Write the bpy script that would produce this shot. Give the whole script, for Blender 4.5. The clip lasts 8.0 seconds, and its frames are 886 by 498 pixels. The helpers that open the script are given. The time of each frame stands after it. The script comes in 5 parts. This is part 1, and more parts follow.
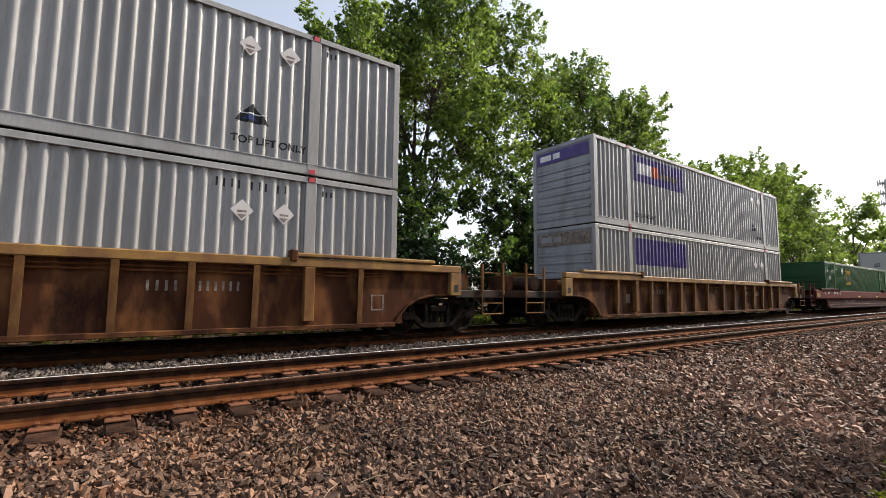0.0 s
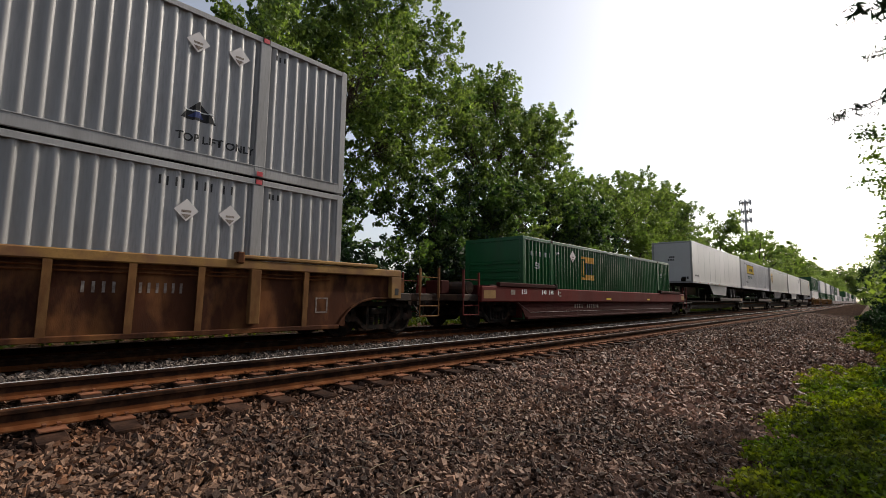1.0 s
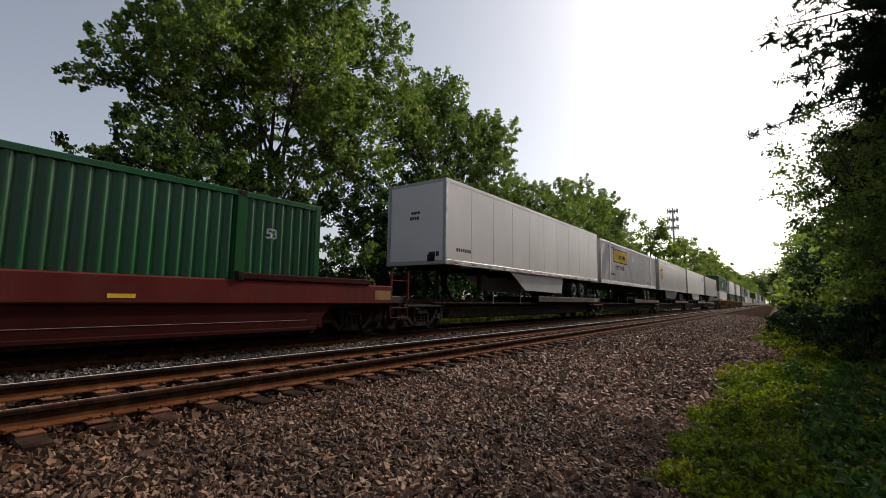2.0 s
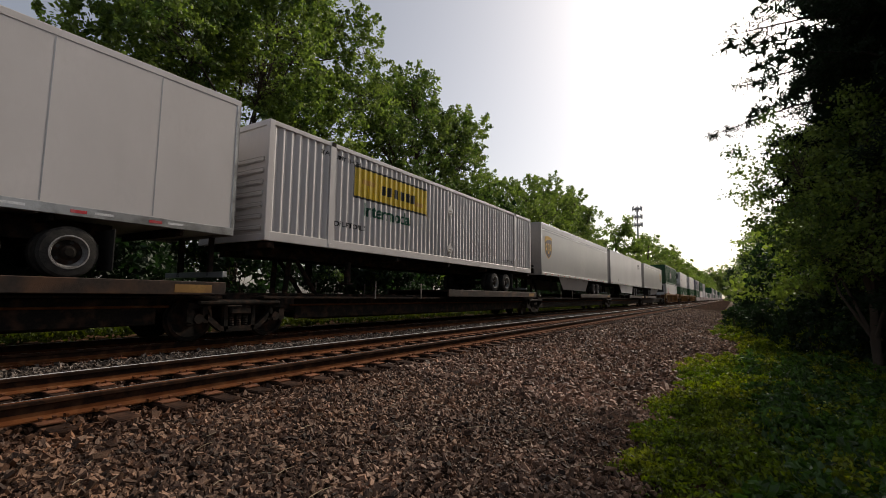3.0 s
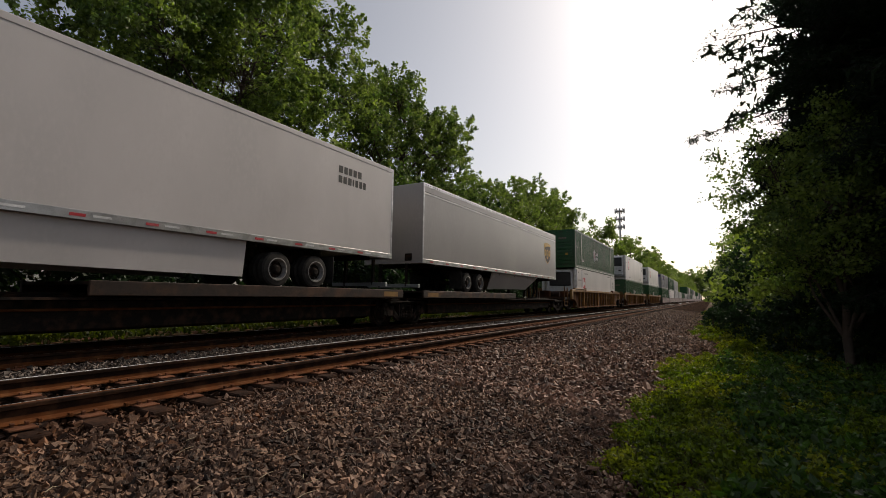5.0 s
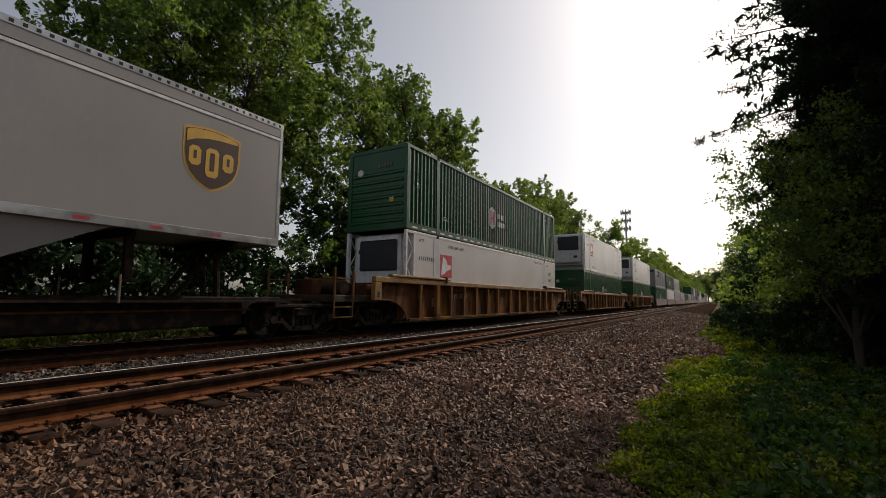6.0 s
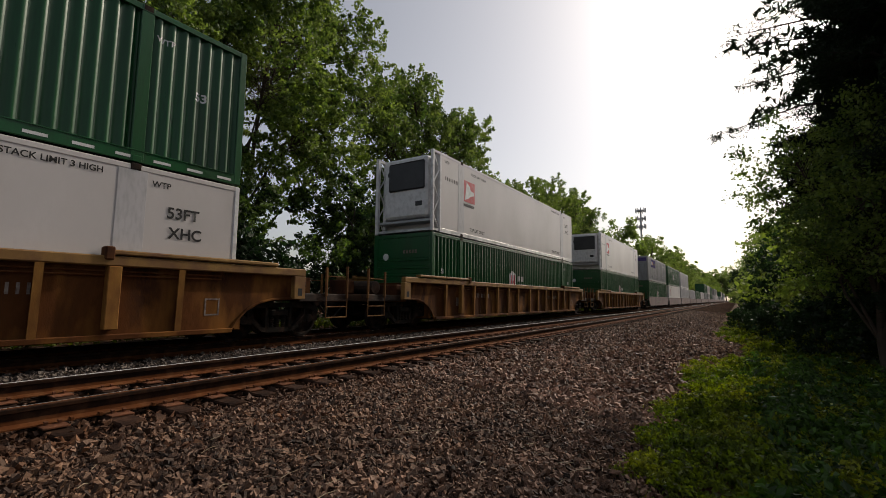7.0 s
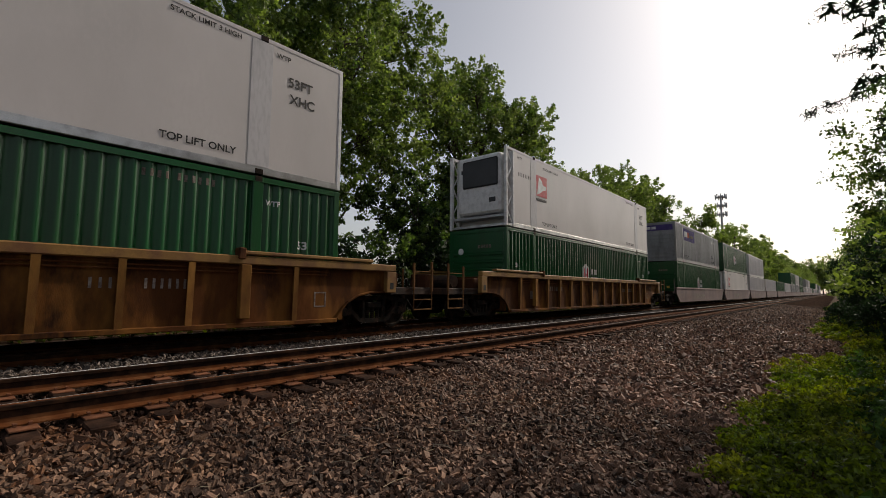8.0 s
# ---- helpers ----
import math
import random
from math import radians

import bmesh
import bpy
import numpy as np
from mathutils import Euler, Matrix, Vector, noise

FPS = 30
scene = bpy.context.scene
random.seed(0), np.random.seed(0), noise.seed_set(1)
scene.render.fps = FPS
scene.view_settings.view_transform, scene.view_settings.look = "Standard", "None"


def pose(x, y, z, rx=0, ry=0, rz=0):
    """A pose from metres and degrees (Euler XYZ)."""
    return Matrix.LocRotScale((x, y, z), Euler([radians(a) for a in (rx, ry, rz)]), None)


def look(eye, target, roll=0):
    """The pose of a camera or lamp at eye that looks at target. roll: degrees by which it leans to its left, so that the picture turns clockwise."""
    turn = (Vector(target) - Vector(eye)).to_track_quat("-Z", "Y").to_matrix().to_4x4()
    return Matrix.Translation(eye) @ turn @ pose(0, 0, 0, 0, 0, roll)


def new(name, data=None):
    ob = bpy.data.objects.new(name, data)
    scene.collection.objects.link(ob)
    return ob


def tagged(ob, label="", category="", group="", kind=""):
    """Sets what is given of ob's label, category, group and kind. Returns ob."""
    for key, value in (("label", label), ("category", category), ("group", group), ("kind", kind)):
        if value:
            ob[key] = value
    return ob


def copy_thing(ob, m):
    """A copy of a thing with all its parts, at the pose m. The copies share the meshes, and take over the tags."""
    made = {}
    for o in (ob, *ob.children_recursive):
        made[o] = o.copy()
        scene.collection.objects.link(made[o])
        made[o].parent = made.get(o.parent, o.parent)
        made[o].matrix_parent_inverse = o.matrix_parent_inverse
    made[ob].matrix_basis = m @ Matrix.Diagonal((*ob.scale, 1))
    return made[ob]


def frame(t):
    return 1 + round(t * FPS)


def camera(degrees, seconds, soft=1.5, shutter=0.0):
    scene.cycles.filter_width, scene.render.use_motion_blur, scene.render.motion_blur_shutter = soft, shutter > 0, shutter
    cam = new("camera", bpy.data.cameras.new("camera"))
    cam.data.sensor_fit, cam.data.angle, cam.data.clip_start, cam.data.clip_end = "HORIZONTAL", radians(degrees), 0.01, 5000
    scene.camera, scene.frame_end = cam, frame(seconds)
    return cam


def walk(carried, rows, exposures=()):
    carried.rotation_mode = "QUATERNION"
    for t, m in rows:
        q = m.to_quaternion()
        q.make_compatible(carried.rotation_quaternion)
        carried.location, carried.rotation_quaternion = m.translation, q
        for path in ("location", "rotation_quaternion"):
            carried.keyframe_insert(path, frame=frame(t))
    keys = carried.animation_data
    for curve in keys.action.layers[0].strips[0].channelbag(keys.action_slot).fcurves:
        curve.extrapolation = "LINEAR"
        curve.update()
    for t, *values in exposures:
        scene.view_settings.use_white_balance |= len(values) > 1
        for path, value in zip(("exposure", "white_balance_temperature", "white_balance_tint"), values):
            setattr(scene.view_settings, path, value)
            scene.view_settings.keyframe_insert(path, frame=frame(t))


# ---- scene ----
# Camera: held by hand beside the line, only turning. z = 0 is the top of the rails, y runs along the track.
EYE = (0.0, 0.0, 0.988)
TURNS = [  # seconds, yaw, pitch, roll
    (0.0, 53.78, 5.49, -0.53),
    (0.5, 47.92, 5.43, -0.65),
    (1.0, 43.01, 5.97, -0.77),
    (1.5, 39.08, 6.26, -0.75),
    (2.0, 36.13, 6.33, -0.78),
    (3.3, 31.78, 5.65, -0.73),
    (3.5, 31.49, 5.63, -0.72),
    (4.0, 30.78, 5.71, -0.77),
    (4.5, 30.39, 5.87, -0.70),
    (6.0, 31.17, 6.23, -0.60),
    (6.5, 31.82, 6.27, -0.55),
    (7.0, 32.80, 6.12, -0.55),
    (7.5, 33.63, 5.81, -0.48),
    (7.6, 33.90, 5.75, -0.48),
    (7.7, 34.40, 5.70, -0.48),
    (7.8, 35.40, 5.63, -0.48),
    (7.9, 38.07, 5.42, -0.47),
    (8.0, 40.82, 5.20, -0.47),
]
cam = camera(88.58, 8.0, soft=0.72)
PATH = [(t, pose(*EYE, 90 + p, r, y)) for t, y, p, r in TURNS]
EXPOSURES = [(0.0, 0.82, 6600, 11), (0.3, 0.7, 6600, 11), (0.6, 0.31, 6600, 11), (1.0, 0.05, 6600, 11), (1.5, -0.08, 6600, 11), (3.5, -0.42, 6950, 12), (8.0, -0.5, 6950, 12)]
walk(cam, PATH, EXPOSURES)

# ---- world, sun ----
SUN_ELEV, SUN_AZ = 36.0, 13.0          # azimuth clockwise from +y
world = bpy.data.worlds.new("world")
scene.world = world
world.use_nodes = True
wn = world.node_tree
sky = wn.nodes.new("ShaderNodeTexSky")
sky.sky_type = "NISHITA"
sky.sun_disc = False
sky.sun_elevation, sky.sun_rotation = radians(SUN_ELEV), radians(SUN_AZ)
sky.air_density, sky.dust_density, sky.ozone_density = 1.0, 2.6, 2.0
haze = wn.nodes.new("ShaderNodeHueSaturation")      # a hazy day: paler sky colours
haze.inputs["Saturation"].default_value = 0.52
wn.links.new(sky.outputs[0], haze.inputs["Color"])
wn.links.new(haze.outputs[0], wn.nodes["Background"].inputs[0])
wn.nodes["Background"].inputs[1].default_value = 0.158
sun_data = bpy.data.lights.new("sun", "SUN")
sun_data.energy, sun_data.angle, sun_data.color = 3.6, radians(2.0), (1.0, 0.92, 0.8)
sun = new("sun", sun_data)
sd = Vector((math.sin(radians(SUN_AZ)) * math.cos(radians(SUN_ELEV)), math.cos(radians(SUN_AZ)) * math.cos(radians(SUN_ELEV)), math.sin(radians(SUN_ELEV))))
sun.matrix_world = look(sd * 50, (0, 0, 0))


# ---- materials ----
def mat(name, c1, c2, rough=0.6, metal=0.0, scale=3.0, fine=40.0, bump=0.2, bump_scale=60.0, dirt=None, dirt_amount=0.35, streak=1.0, island=0.0, obj=0.0, translucent=None, speck=0.75):
    """A painted, metal or natural surface: two colours mixed by broad and fine noise, dirt with its own shape, bump."""
    m = bpy.data.materials.new(name)
    m.use_nodes = True
    nt = m.node_tree
    n, l = nt.nodes, nt.links
    bsdf = n["Principled BSDF"]
    tc = n.new("ShaderNodeTexCoord")
    mp = n.new("ShaderNodeMapping")
    mp.inputs["Scale"].default_value = (1, 1, streak)
    l.new(tc.outputs["Object"], mp.inputs[0])

    def noise_tex(s, detail=6.0):
        t = n.new("ShaderNodeTexNoise")
        t.inputs["Scale"].default_value, t.inputs["Detail"].default_value = s, detail
        l.new(mp.outputs[0], t.inputs["Vector"])
        return t

    def ramp(src, a, b):
        r = n.new("ShaderNodeMapRange")
        r.inputs["From Min"].default_value, r.inputs["From Max"].default_value = a, b
        l.new(src, r.inputs["Value"])
        return r.outputs[0]

    def mix(fac, a, b):
        x = n.new("ShaderNodeMix")
        x.data_type = "RGBA"
        for sock, v in ((x.inputs[0], fac), (x.inputs[6], a), (x.inputs[7], b)):
            if isinstance(v, tuple):
                sock.default_value = (*v, 1.0)
            elif isinstance(v, float):
                sock.default_value = v
            else:
                l.new(v, sock)
        return x.outputs[2]

    broad, small = noise_tex(scale), noise_tex(fine, 4.0)
    col = mix(ramp(broad.outputs[0], 0.35, 0.65), c1, c2)
    col = mix(ramp(small.outputs[0], 0.45, 0.75), col, tuple(speck * v for v in c1))
    if dirt:
        d = noise_tex(scale * 1.7, 9.0)
        f = n.new("ShaderNodeMath")
        f.operation = "MULTIPLY"
        l.new(ramp(d.outputs[0], 0.47, 0.68), f.inputs[0])
        f.inputs[1].default_value = dirt_amount
        col = mix(f.outputs[0], col, dirt)
    if island or obj:
        src = n.new("ShaderNodeNewGeometry").outputs["Random Per Island"] if island else n.new("ShaderNodeObjectInfo").outputs["Random"]
        hs = n.new("ShaderNodeHueSaturation")
        amt = island or obj
        r = n.new("ShaderNodeMapRange")
        r.inputs["To Min"].default_value, r.inputs["To Max"].default_value = 1 - amt, 1 + amt
        l.new(src, r.inputs["Value"])
        l.new(r.outputs[0], hs.inputs["Value"])
        l.new(col, hs.inputs["Color"])
        col = hs.outputs[0]
    l.new(col, bsdf.inputs["Base Color"])
    bsdf.inputs["Metallic"].default_value = metal
    bsdf.inputs["Specular IOR Level"].default_value = 0.08 if rough >= 0.8 else 0.25 if rough >= 0.6 else 0.45
    rr = n.new("ShaderNodeMapRange")
    rr.inputs["To Min"].default_value, rr.inputs["To Max"].default_value = max(0.03, rough - 0.12), min(1.0, rough + 0.12)
    l.new(small.outputs[0], rr.inputs["Value"])
    l.new(rr.outputs[0], bsdf.inputs["Roughness"])
    if bump:
        bn = noise_tex(bump_scale, 3.0)
        b = n.new("ShaderNodeBump")
        b.inputs["Strength"].default_value, b.inputs["Distance"].default_value = bump, 0.01
        l.new(bn.outputs[0], b.inputs["Height"])
        l.new(b.outputs[0], bsdf.inputs["Normal"])
    if translucent:
        tr = n.new("ShaderNodeBsdfTranslucent")
        hs = n.new("ShaderNodeHueSaturation")
        hs.inputs["Saturation"].default_value, hs.inputs["Value"].default_value = 1.1, translucent
        l.new(col, hs.inputs["Color"])
        l.new(hs.outputs[0], tr.inputs[0])
        ms = n.new("ShaderNodeMixShader")
        ms.inputs[0].default_value = 0.45
        l.new(bsdf.outputs[0], ms.inputs[1])
        l.new(tr.outputs[0], ms.inputs[2])
        l.new(ms.outputs[0], n["Material Output"].inputs[0])
    return m


def ballast_material(name, rusty):
    m = bpy.data.materials.new(name)
    m.use_nodes = True
    n, l = m.node_tree.nodes, m.node_tree.links
    bsdf = n["Principled BSDF"]
    tc = n.new("ShaderNodeTexCoord")
    vo = n.new("ShaderNodeTexVoronoi")
    vo.inputs["Scale"].default_value = 17.0
    l.new(tc.outputs["Object"], vo.inputs["Vector"])
    cr = n.new("ShaderNodeValToRGB")
    e = cr.color_ramp.elements
    e[0].color, e[1].color = (0.008, 0.006, 0.005, 1), (0.075, 0.052, 0.041, 1)
    mid = cr.color_ramp.elements.new(0.55)
    mid.color = (0.042, 0.03, 0.024, 1)
    sep = n.new("ShaderNodeSeparateColor")
    l.new(vo.outputs["Color"], sep.inputs[0])
    l.new(sep.outputs[0], cr.inputs[0])
    big = n.new("ShaderNodeTexNoise")
    big.inputs["Scale"].default_value, big.inputs["Detail"].default_value = 0.7, 5
    l.new(tc.outputs["Object"], big.inputs["Vector"])
    mx = n.new("ShaderNodeMix")
    mx.data_type = "RGBA"
    mr = n.new("ShaderNodeMapRange")
    mr.inputs["From Min"].default_value, mr.inputs["From Max"].default_value, mr.inputs["To Max"].default_value = 0.4, 0.7, rusty
    l.new(big.outputs[0], mr.inputs["Value"])
    l.new(mr.outputs[0], mx.inputs[0])
    l.new(cr.outputs[0], mx.inputs[6])
    mx.inputs[7].default_value = (0.075, 0.036, 0.02, 1)
    l.new(mx.outputs[2], bsdf.inputs["Base Color"])
    bsdf.inputs["Roughness"].default_value = 0.95
    bsdf.inputs["Specular IOR Level"].default_value = 0.0
    b = n.new("ShaderNodeBump")
    b.inputs["Strength"].default_value, b.inputs["Distance"].default_value = 1.0, 0.03
    b.invert = True
    l.new(vo.outputs["Distance"], b.inputs["Height"])
    l.new(b.outputs[0], bsdf.inputs["Normal"])
    return m


GRIME = (0.06, 0.05, 0.04)
M = {}
M["grey"] = mat("grey_container_paint", (0.33, 0.325, 0.32), (0.27, 0.265, 0.26), 0.42, 0, 1.2, 30, 0.1, 60, GRIME, 0.3, 0.15)
# the same grey for end walls, their turn from the sun painted in
M["grey_shade"] = mat("grey_shaded_end_paint", (0.30, 0.31, 0.33), (0.24, 0.25, 0.27), 0.5, 0, 1.2, 30, 0.1, 60, GRIME, 0.4, 0.3)
M["green"] = mat("green_container_paint", (0.0035, 0.082, 0.021), (0.0025, 0.055, 0.014), 0.33, 0, 1.2, 30, 0.1, 60, (0.03, 0.04, 0.02), 0.3, 0.15)
M["green"].node_tree.nodes["Principled BSDF"].inputs["Specular IOR Level"].default_value = 0.4
M["white"] = mat("white_panel_paint", (0.585, 0.55, 0.535), (0.5, 0.475, 0.462), 0.4, 0, 0.6, 14, 0.06, 60, (0.3, 0.27, 0.24), 0.12, 0.5, speck=0.93)
M["white_clean"] = mat("white_marking_paint", (0.72, 0.72, 0.72), (0.64, 0.64, 0.64), 0.5, 0, 3, 60, 0.05, 60, GRIME, 0.25)
M["trailer_grey"] = mat("grey_trailer_skin", (0.32, 0.3, 0.29), (0.265, 0.25, 0.243), 0.35, 0.0, 0.5, 12, 0.05, 50, (0.2, 0.19, 0.18), 0.12, 0.5, speck=0.93)
M["panel_grey"] = mat("bluish_grey_panel_paint", (0.53, 0.52, 0.53), (0.46, 0.45, 0.46), 0.45, 0, 0.8, 14, 0.05, 60, GRIME, 0.15, 0.3)
M["alu"] = mat("worn_aluminium", (0.55, 0.55, 0.55), (0.42, 0.42, 0.42), 0.35, 0.8, 2, 60, 0.1, 80, GRIME, 0.4)
M["brown"] = mat("brown_railcar_paint", (0.07, 0.026, 0.013), (0.022, 0.010, 0.0065), 0.82, 0, 1.3, 22, 0.3, 70, (0.2, 0.085, 0.03), 0.75, 0.45)
M["post"] = mat("worn_ochre_brown_paint", (0.15, 0.072, 0.028), (0.085, 0.04, 0.018), 0.82, 0, 2.0, 22, 0.3, 70, (0.25, 0.14, 0.05), 0.5, 0.5, obj=0.25)
M["rust_side"] = mat("orange_rusted_railcar_paint", (0.105, 0.037, 0.011), (0.024, 0.010, 0.0055), 0.82, 0, 1.1, 22, 0.3, 70, (0.26, 0.11, 0.025), 0.7, 0.4)
M["rust_post"] = mat("rust_streaked_ochre_paint", (0.27, 0.135, 0.035), (0.15, 0.06, 0.018), 0.82, 0, 2.0, 22, 0.3, 70, (0.08, 0.03, 0.014), 0.6, 0.5, obj=0.3)
M["ochre"] = mat("faded_ochre_paint", (0.28, 0.155, 0.045), (0.2, 0.105, 0.032), 0.65, 0, 1.5, 25, 0.25, 70, (0.12, 0.05, 0.03), 0.7, 1.0)
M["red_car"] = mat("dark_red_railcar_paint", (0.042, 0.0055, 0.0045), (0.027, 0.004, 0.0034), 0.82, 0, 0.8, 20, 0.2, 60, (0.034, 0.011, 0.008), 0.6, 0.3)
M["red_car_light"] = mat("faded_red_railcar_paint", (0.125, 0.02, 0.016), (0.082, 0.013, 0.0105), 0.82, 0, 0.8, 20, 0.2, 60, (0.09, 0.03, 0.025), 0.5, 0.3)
M["steel_dark"] = mat("dark_oily_steel", (0.012, 0.01, 0.009), (0.02, 0.015, 0.012), 0.8, 0.0, 3, 40, 0.3, 80, (0.1, 0.05, 0.03), 0.4)
M["truck"] = mat("worn_cast_steel", (0.016, 0.013, 0.011), (0.01, 0.0085, 0.007), 0.85, 0.0, 3, 40, 0.3, 80, (0.07, 0.038, 0.025), 0.5)
M["pink_car"] = mat("bleached_red_railcar_paint", (0.24, 0.17, 0.155), (0.19, 0.14, 0.13), 0.7, 0, 0.8, 12, 0.2, 60, (0.12, 0.09, 0.09), 0.6, 0.4)
M["deck"] = mat("dark_rusty_deck_edge", (0.022, 0.015, 0.012), (0.036, 0.02, 0.013), 0.75, 0, 1.2, 20, 0.3, 70, (0.12, 0.055, 0.025), 0.5)
M["rust"] = mat("rusty_rail_side", (0.13, 0.043, 0.013), (0.068, 0.022, 0.008), 0.85, 0, 4, 60, 0.4, 120, (0.2, 0.1, 0.045), 0.35)
# grease, made darker still by painting in the shade under the head
M["rail_web"] = mat("greasy_shaded_rail_web", (0.016, 0.009, 0.006), (0.03, 0.013, 0.007), 0.8, 0, 4, 60, 0.3, 120, (0.1, 0.045, 0.022), 0.4)
# polished steel; its pale diffuse colour stands in for reflected sky
M["rail_top"] = mat("polished_rail_head_sheen", (0.8, 0.78, 0.76), (0.68, 0.66, 0.64), 0.36, 0.35, 4, 60, 0.05, 90)
M["plate"] = mat("rusty_plate_steel", (0.2, 0.083, 0.044), (0.12, 0.048, 0.026), 0.85, 0, 7, 70, 0.5, 120, (0.08, 0.045, 0.03), 0.6, obj=0.25)
M["tie"] = mat("weathered_tie_wood", (0.038, 0.019, 0.012), (0.02, 0.011, 0.008), 0.9, 0, 5, 60, 0.8, 50, (0.09, 0.045, 0.027), 0.5, 1.0, obj=0.3)
M["stone"] = mat("ballast_stone", (0.185, 0.108, 0.07), (0.085, 0.048, 0.031), 0.62, 0, 0.8, 40, 0.6, 120, (0.22, 0.115, 0.06), 0.35, island=0.85)
# pale from dust, and lightened further to paint in sun on the path
M["stone_dusty_lit"] = mat("dusty_sunlit_ballast_stone", (0.285, 0.165, 0.11), (0.15, 0.084, 0.056), 0.62, 0, 0.5, 40, 0.6, 120, (0.25, 0.16, 0.11), 0.4, island=0.8)
M["stone_grey"] = mat("grey_ballast_stone", (0.125, 0.098, 0.08), (0.075, 0.058, 0.048), 0.62, 0, 0.8, 40, 0.4, 120, None, 0, island=0.75)
M["stone_rust"] = mat("rust_dusted_ballast_stone", (0.085, 0.038, 0.019), (0.042, 0.019, 0.010), 0.66, 0, 1.2, 40, 0.4, 120, (0.25, 0.11, 0.05), 0.5, island=0.45)
M["bed"] = ballast_material("ballast_bed", 0.35)
M["soil"] = mat("verge_soil", (0.105, 0.053, 0.03), (0.06, 0.036, 0.02), 0.95, 0, 0.6, 9, 0.8, 25, (0.035, 0.045, 0.012), 0.6)
# the yellow patches are sunlit highlights put into the leaf colour
M["weed"] = mat("weed_leaf", (0.12, 0.155, 0.014), (0.07, 0.115, 0.012), 0.55, 0, 0.7, 20, 0, 1, (0.24, 0.24, 0.028), 0.7, island=0.7, translucent=1.7)
# a darker broad-leaved weed, with the trees' shade painted into its green
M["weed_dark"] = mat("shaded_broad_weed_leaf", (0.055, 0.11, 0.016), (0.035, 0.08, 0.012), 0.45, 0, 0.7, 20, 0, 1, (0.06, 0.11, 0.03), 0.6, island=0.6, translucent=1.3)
M["grass"] = mat("rough_grass_blade", (0.06, 0.08, 0.01), (0.035, 0.06, 0.008), 0.6, 0, 0.5, 20, 0, 1, (0.12, 0.13, 0.02), 0.5, island=0.4, translucent=1.2)
M["leaf"] = mat("maple_leaf", (0.155, 0.205, 0.048), (0.112, 0.165, 0.036), 0.5, 0, 0.35, 3, 0, 1, (0.11, 0.165, 0.035), 0.5, island=0.45, translucent=2.0)
# deeper copy of the leaf, with crown shade put into its colour
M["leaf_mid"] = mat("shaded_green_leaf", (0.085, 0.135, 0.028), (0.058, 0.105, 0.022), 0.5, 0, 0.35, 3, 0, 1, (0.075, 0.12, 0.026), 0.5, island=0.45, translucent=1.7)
M["leaf_light"] = mat("light_green_leaf", (0.14, 0.192, 0.036), (0.1, 0.158, 0.03), 0.5, 0, 0.35, 3, 0, 1, (0.15, 0.2, 0.05), 0.5, island=0.4, translucent=2.0)
# darkest copy, for foliage whose canopy shade is put into the colour
M["leaf_shade"] = mat("shade_darkened_leaf", (0.02, 0.045, 0.014), (0.014, 0.034, 0.01), 0.55, 0, 0.35, 3, 0, 1, (0.03, 0.055, 0.015), 0.4, island=0.4, translucent=1.1)
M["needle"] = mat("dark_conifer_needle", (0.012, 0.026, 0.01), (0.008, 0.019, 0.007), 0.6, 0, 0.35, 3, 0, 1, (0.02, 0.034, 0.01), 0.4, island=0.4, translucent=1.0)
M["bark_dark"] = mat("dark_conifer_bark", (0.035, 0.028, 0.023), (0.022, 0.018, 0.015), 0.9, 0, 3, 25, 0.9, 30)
M["bark"] = mat("grey_brown_bark", (0.09, 0.07, 0.055), (0.06, 0.045, 0.036), 0.9, 0, 3, 25, 0.9, 30)
M["twig"] = mat("dry_twig", (0.36, 0.29, 0.2), (0.25, 0.19, 0.13), 0.9, 0, 8, 60, 0.3, 90)
M["black"] = mat("black_grille_plastic", (0.02, 0.021, 0.023), (0.03, 0.03, 0.033), 0.45, 0, 3, 40, 0.15, 90)
M["rubber"] = mat("tyre_rubber", (0.025, 0.024, 0.023), (0.04, 0.037, 0.034), 0.85, 0, 4, 60, 0.4, 90, (0.08, 0.07, 0.06), 0.3)
M["purple"] = mat("purple_panel_paint", (0.055, 0.03, 0.19), (0.045, 0.025, 0.15), 0.5, 0, 2, 30, 0.05, 60, (0.14, 0.12, 0.2), 0.3)
M["orange"] = mat("orange_paint", (0.6, 0.09, 0.02), (0.5, 0.08, 0.02), 0.5, 0, 2, 30, 0.05)
M["yellow"] = mat("yellow_panel_paint", (0.72, 0.5, 0.01), (0.62, 0.42, 0.01), 0.5, 0, 2, 30, 0.05, 60, (0.3, 0.2, 0.02), 0.25)
M["ink"] = mat("black_marking_paint", (0.018, 0.018, 0.018), (0.03, 0.03, 0.03), 0.6, 0, 3, 50, 0.05)
M["ink_green"] = mat("dark_green_marking_paint", (0.01, 0.09, 0.05), (0.01, 0.07, 0.04), 0.6, 0, 3, 50, 0.05)
M["shield"] = mat("brown_shield_paint", (0.04, 0.014, 0.007), (0.032, 0.011, 0.006), 0.5, 0, 3, 50, 0.05)
M["gold"] = mat("gold_marking_paint", (0.62, 0.36, 0.05), (0.55, 0.3, 0.04), 0.5, 0, 3, 50, 0.05)
M["red_mark"] = mat("red_marking_paint", (0.5, 0.03, 0.04), (0.42, 0.025, 0.035), 0.5, 0, 3, 50, 0.05, 60, (0.5, 0.4, 0.4), 0.2)
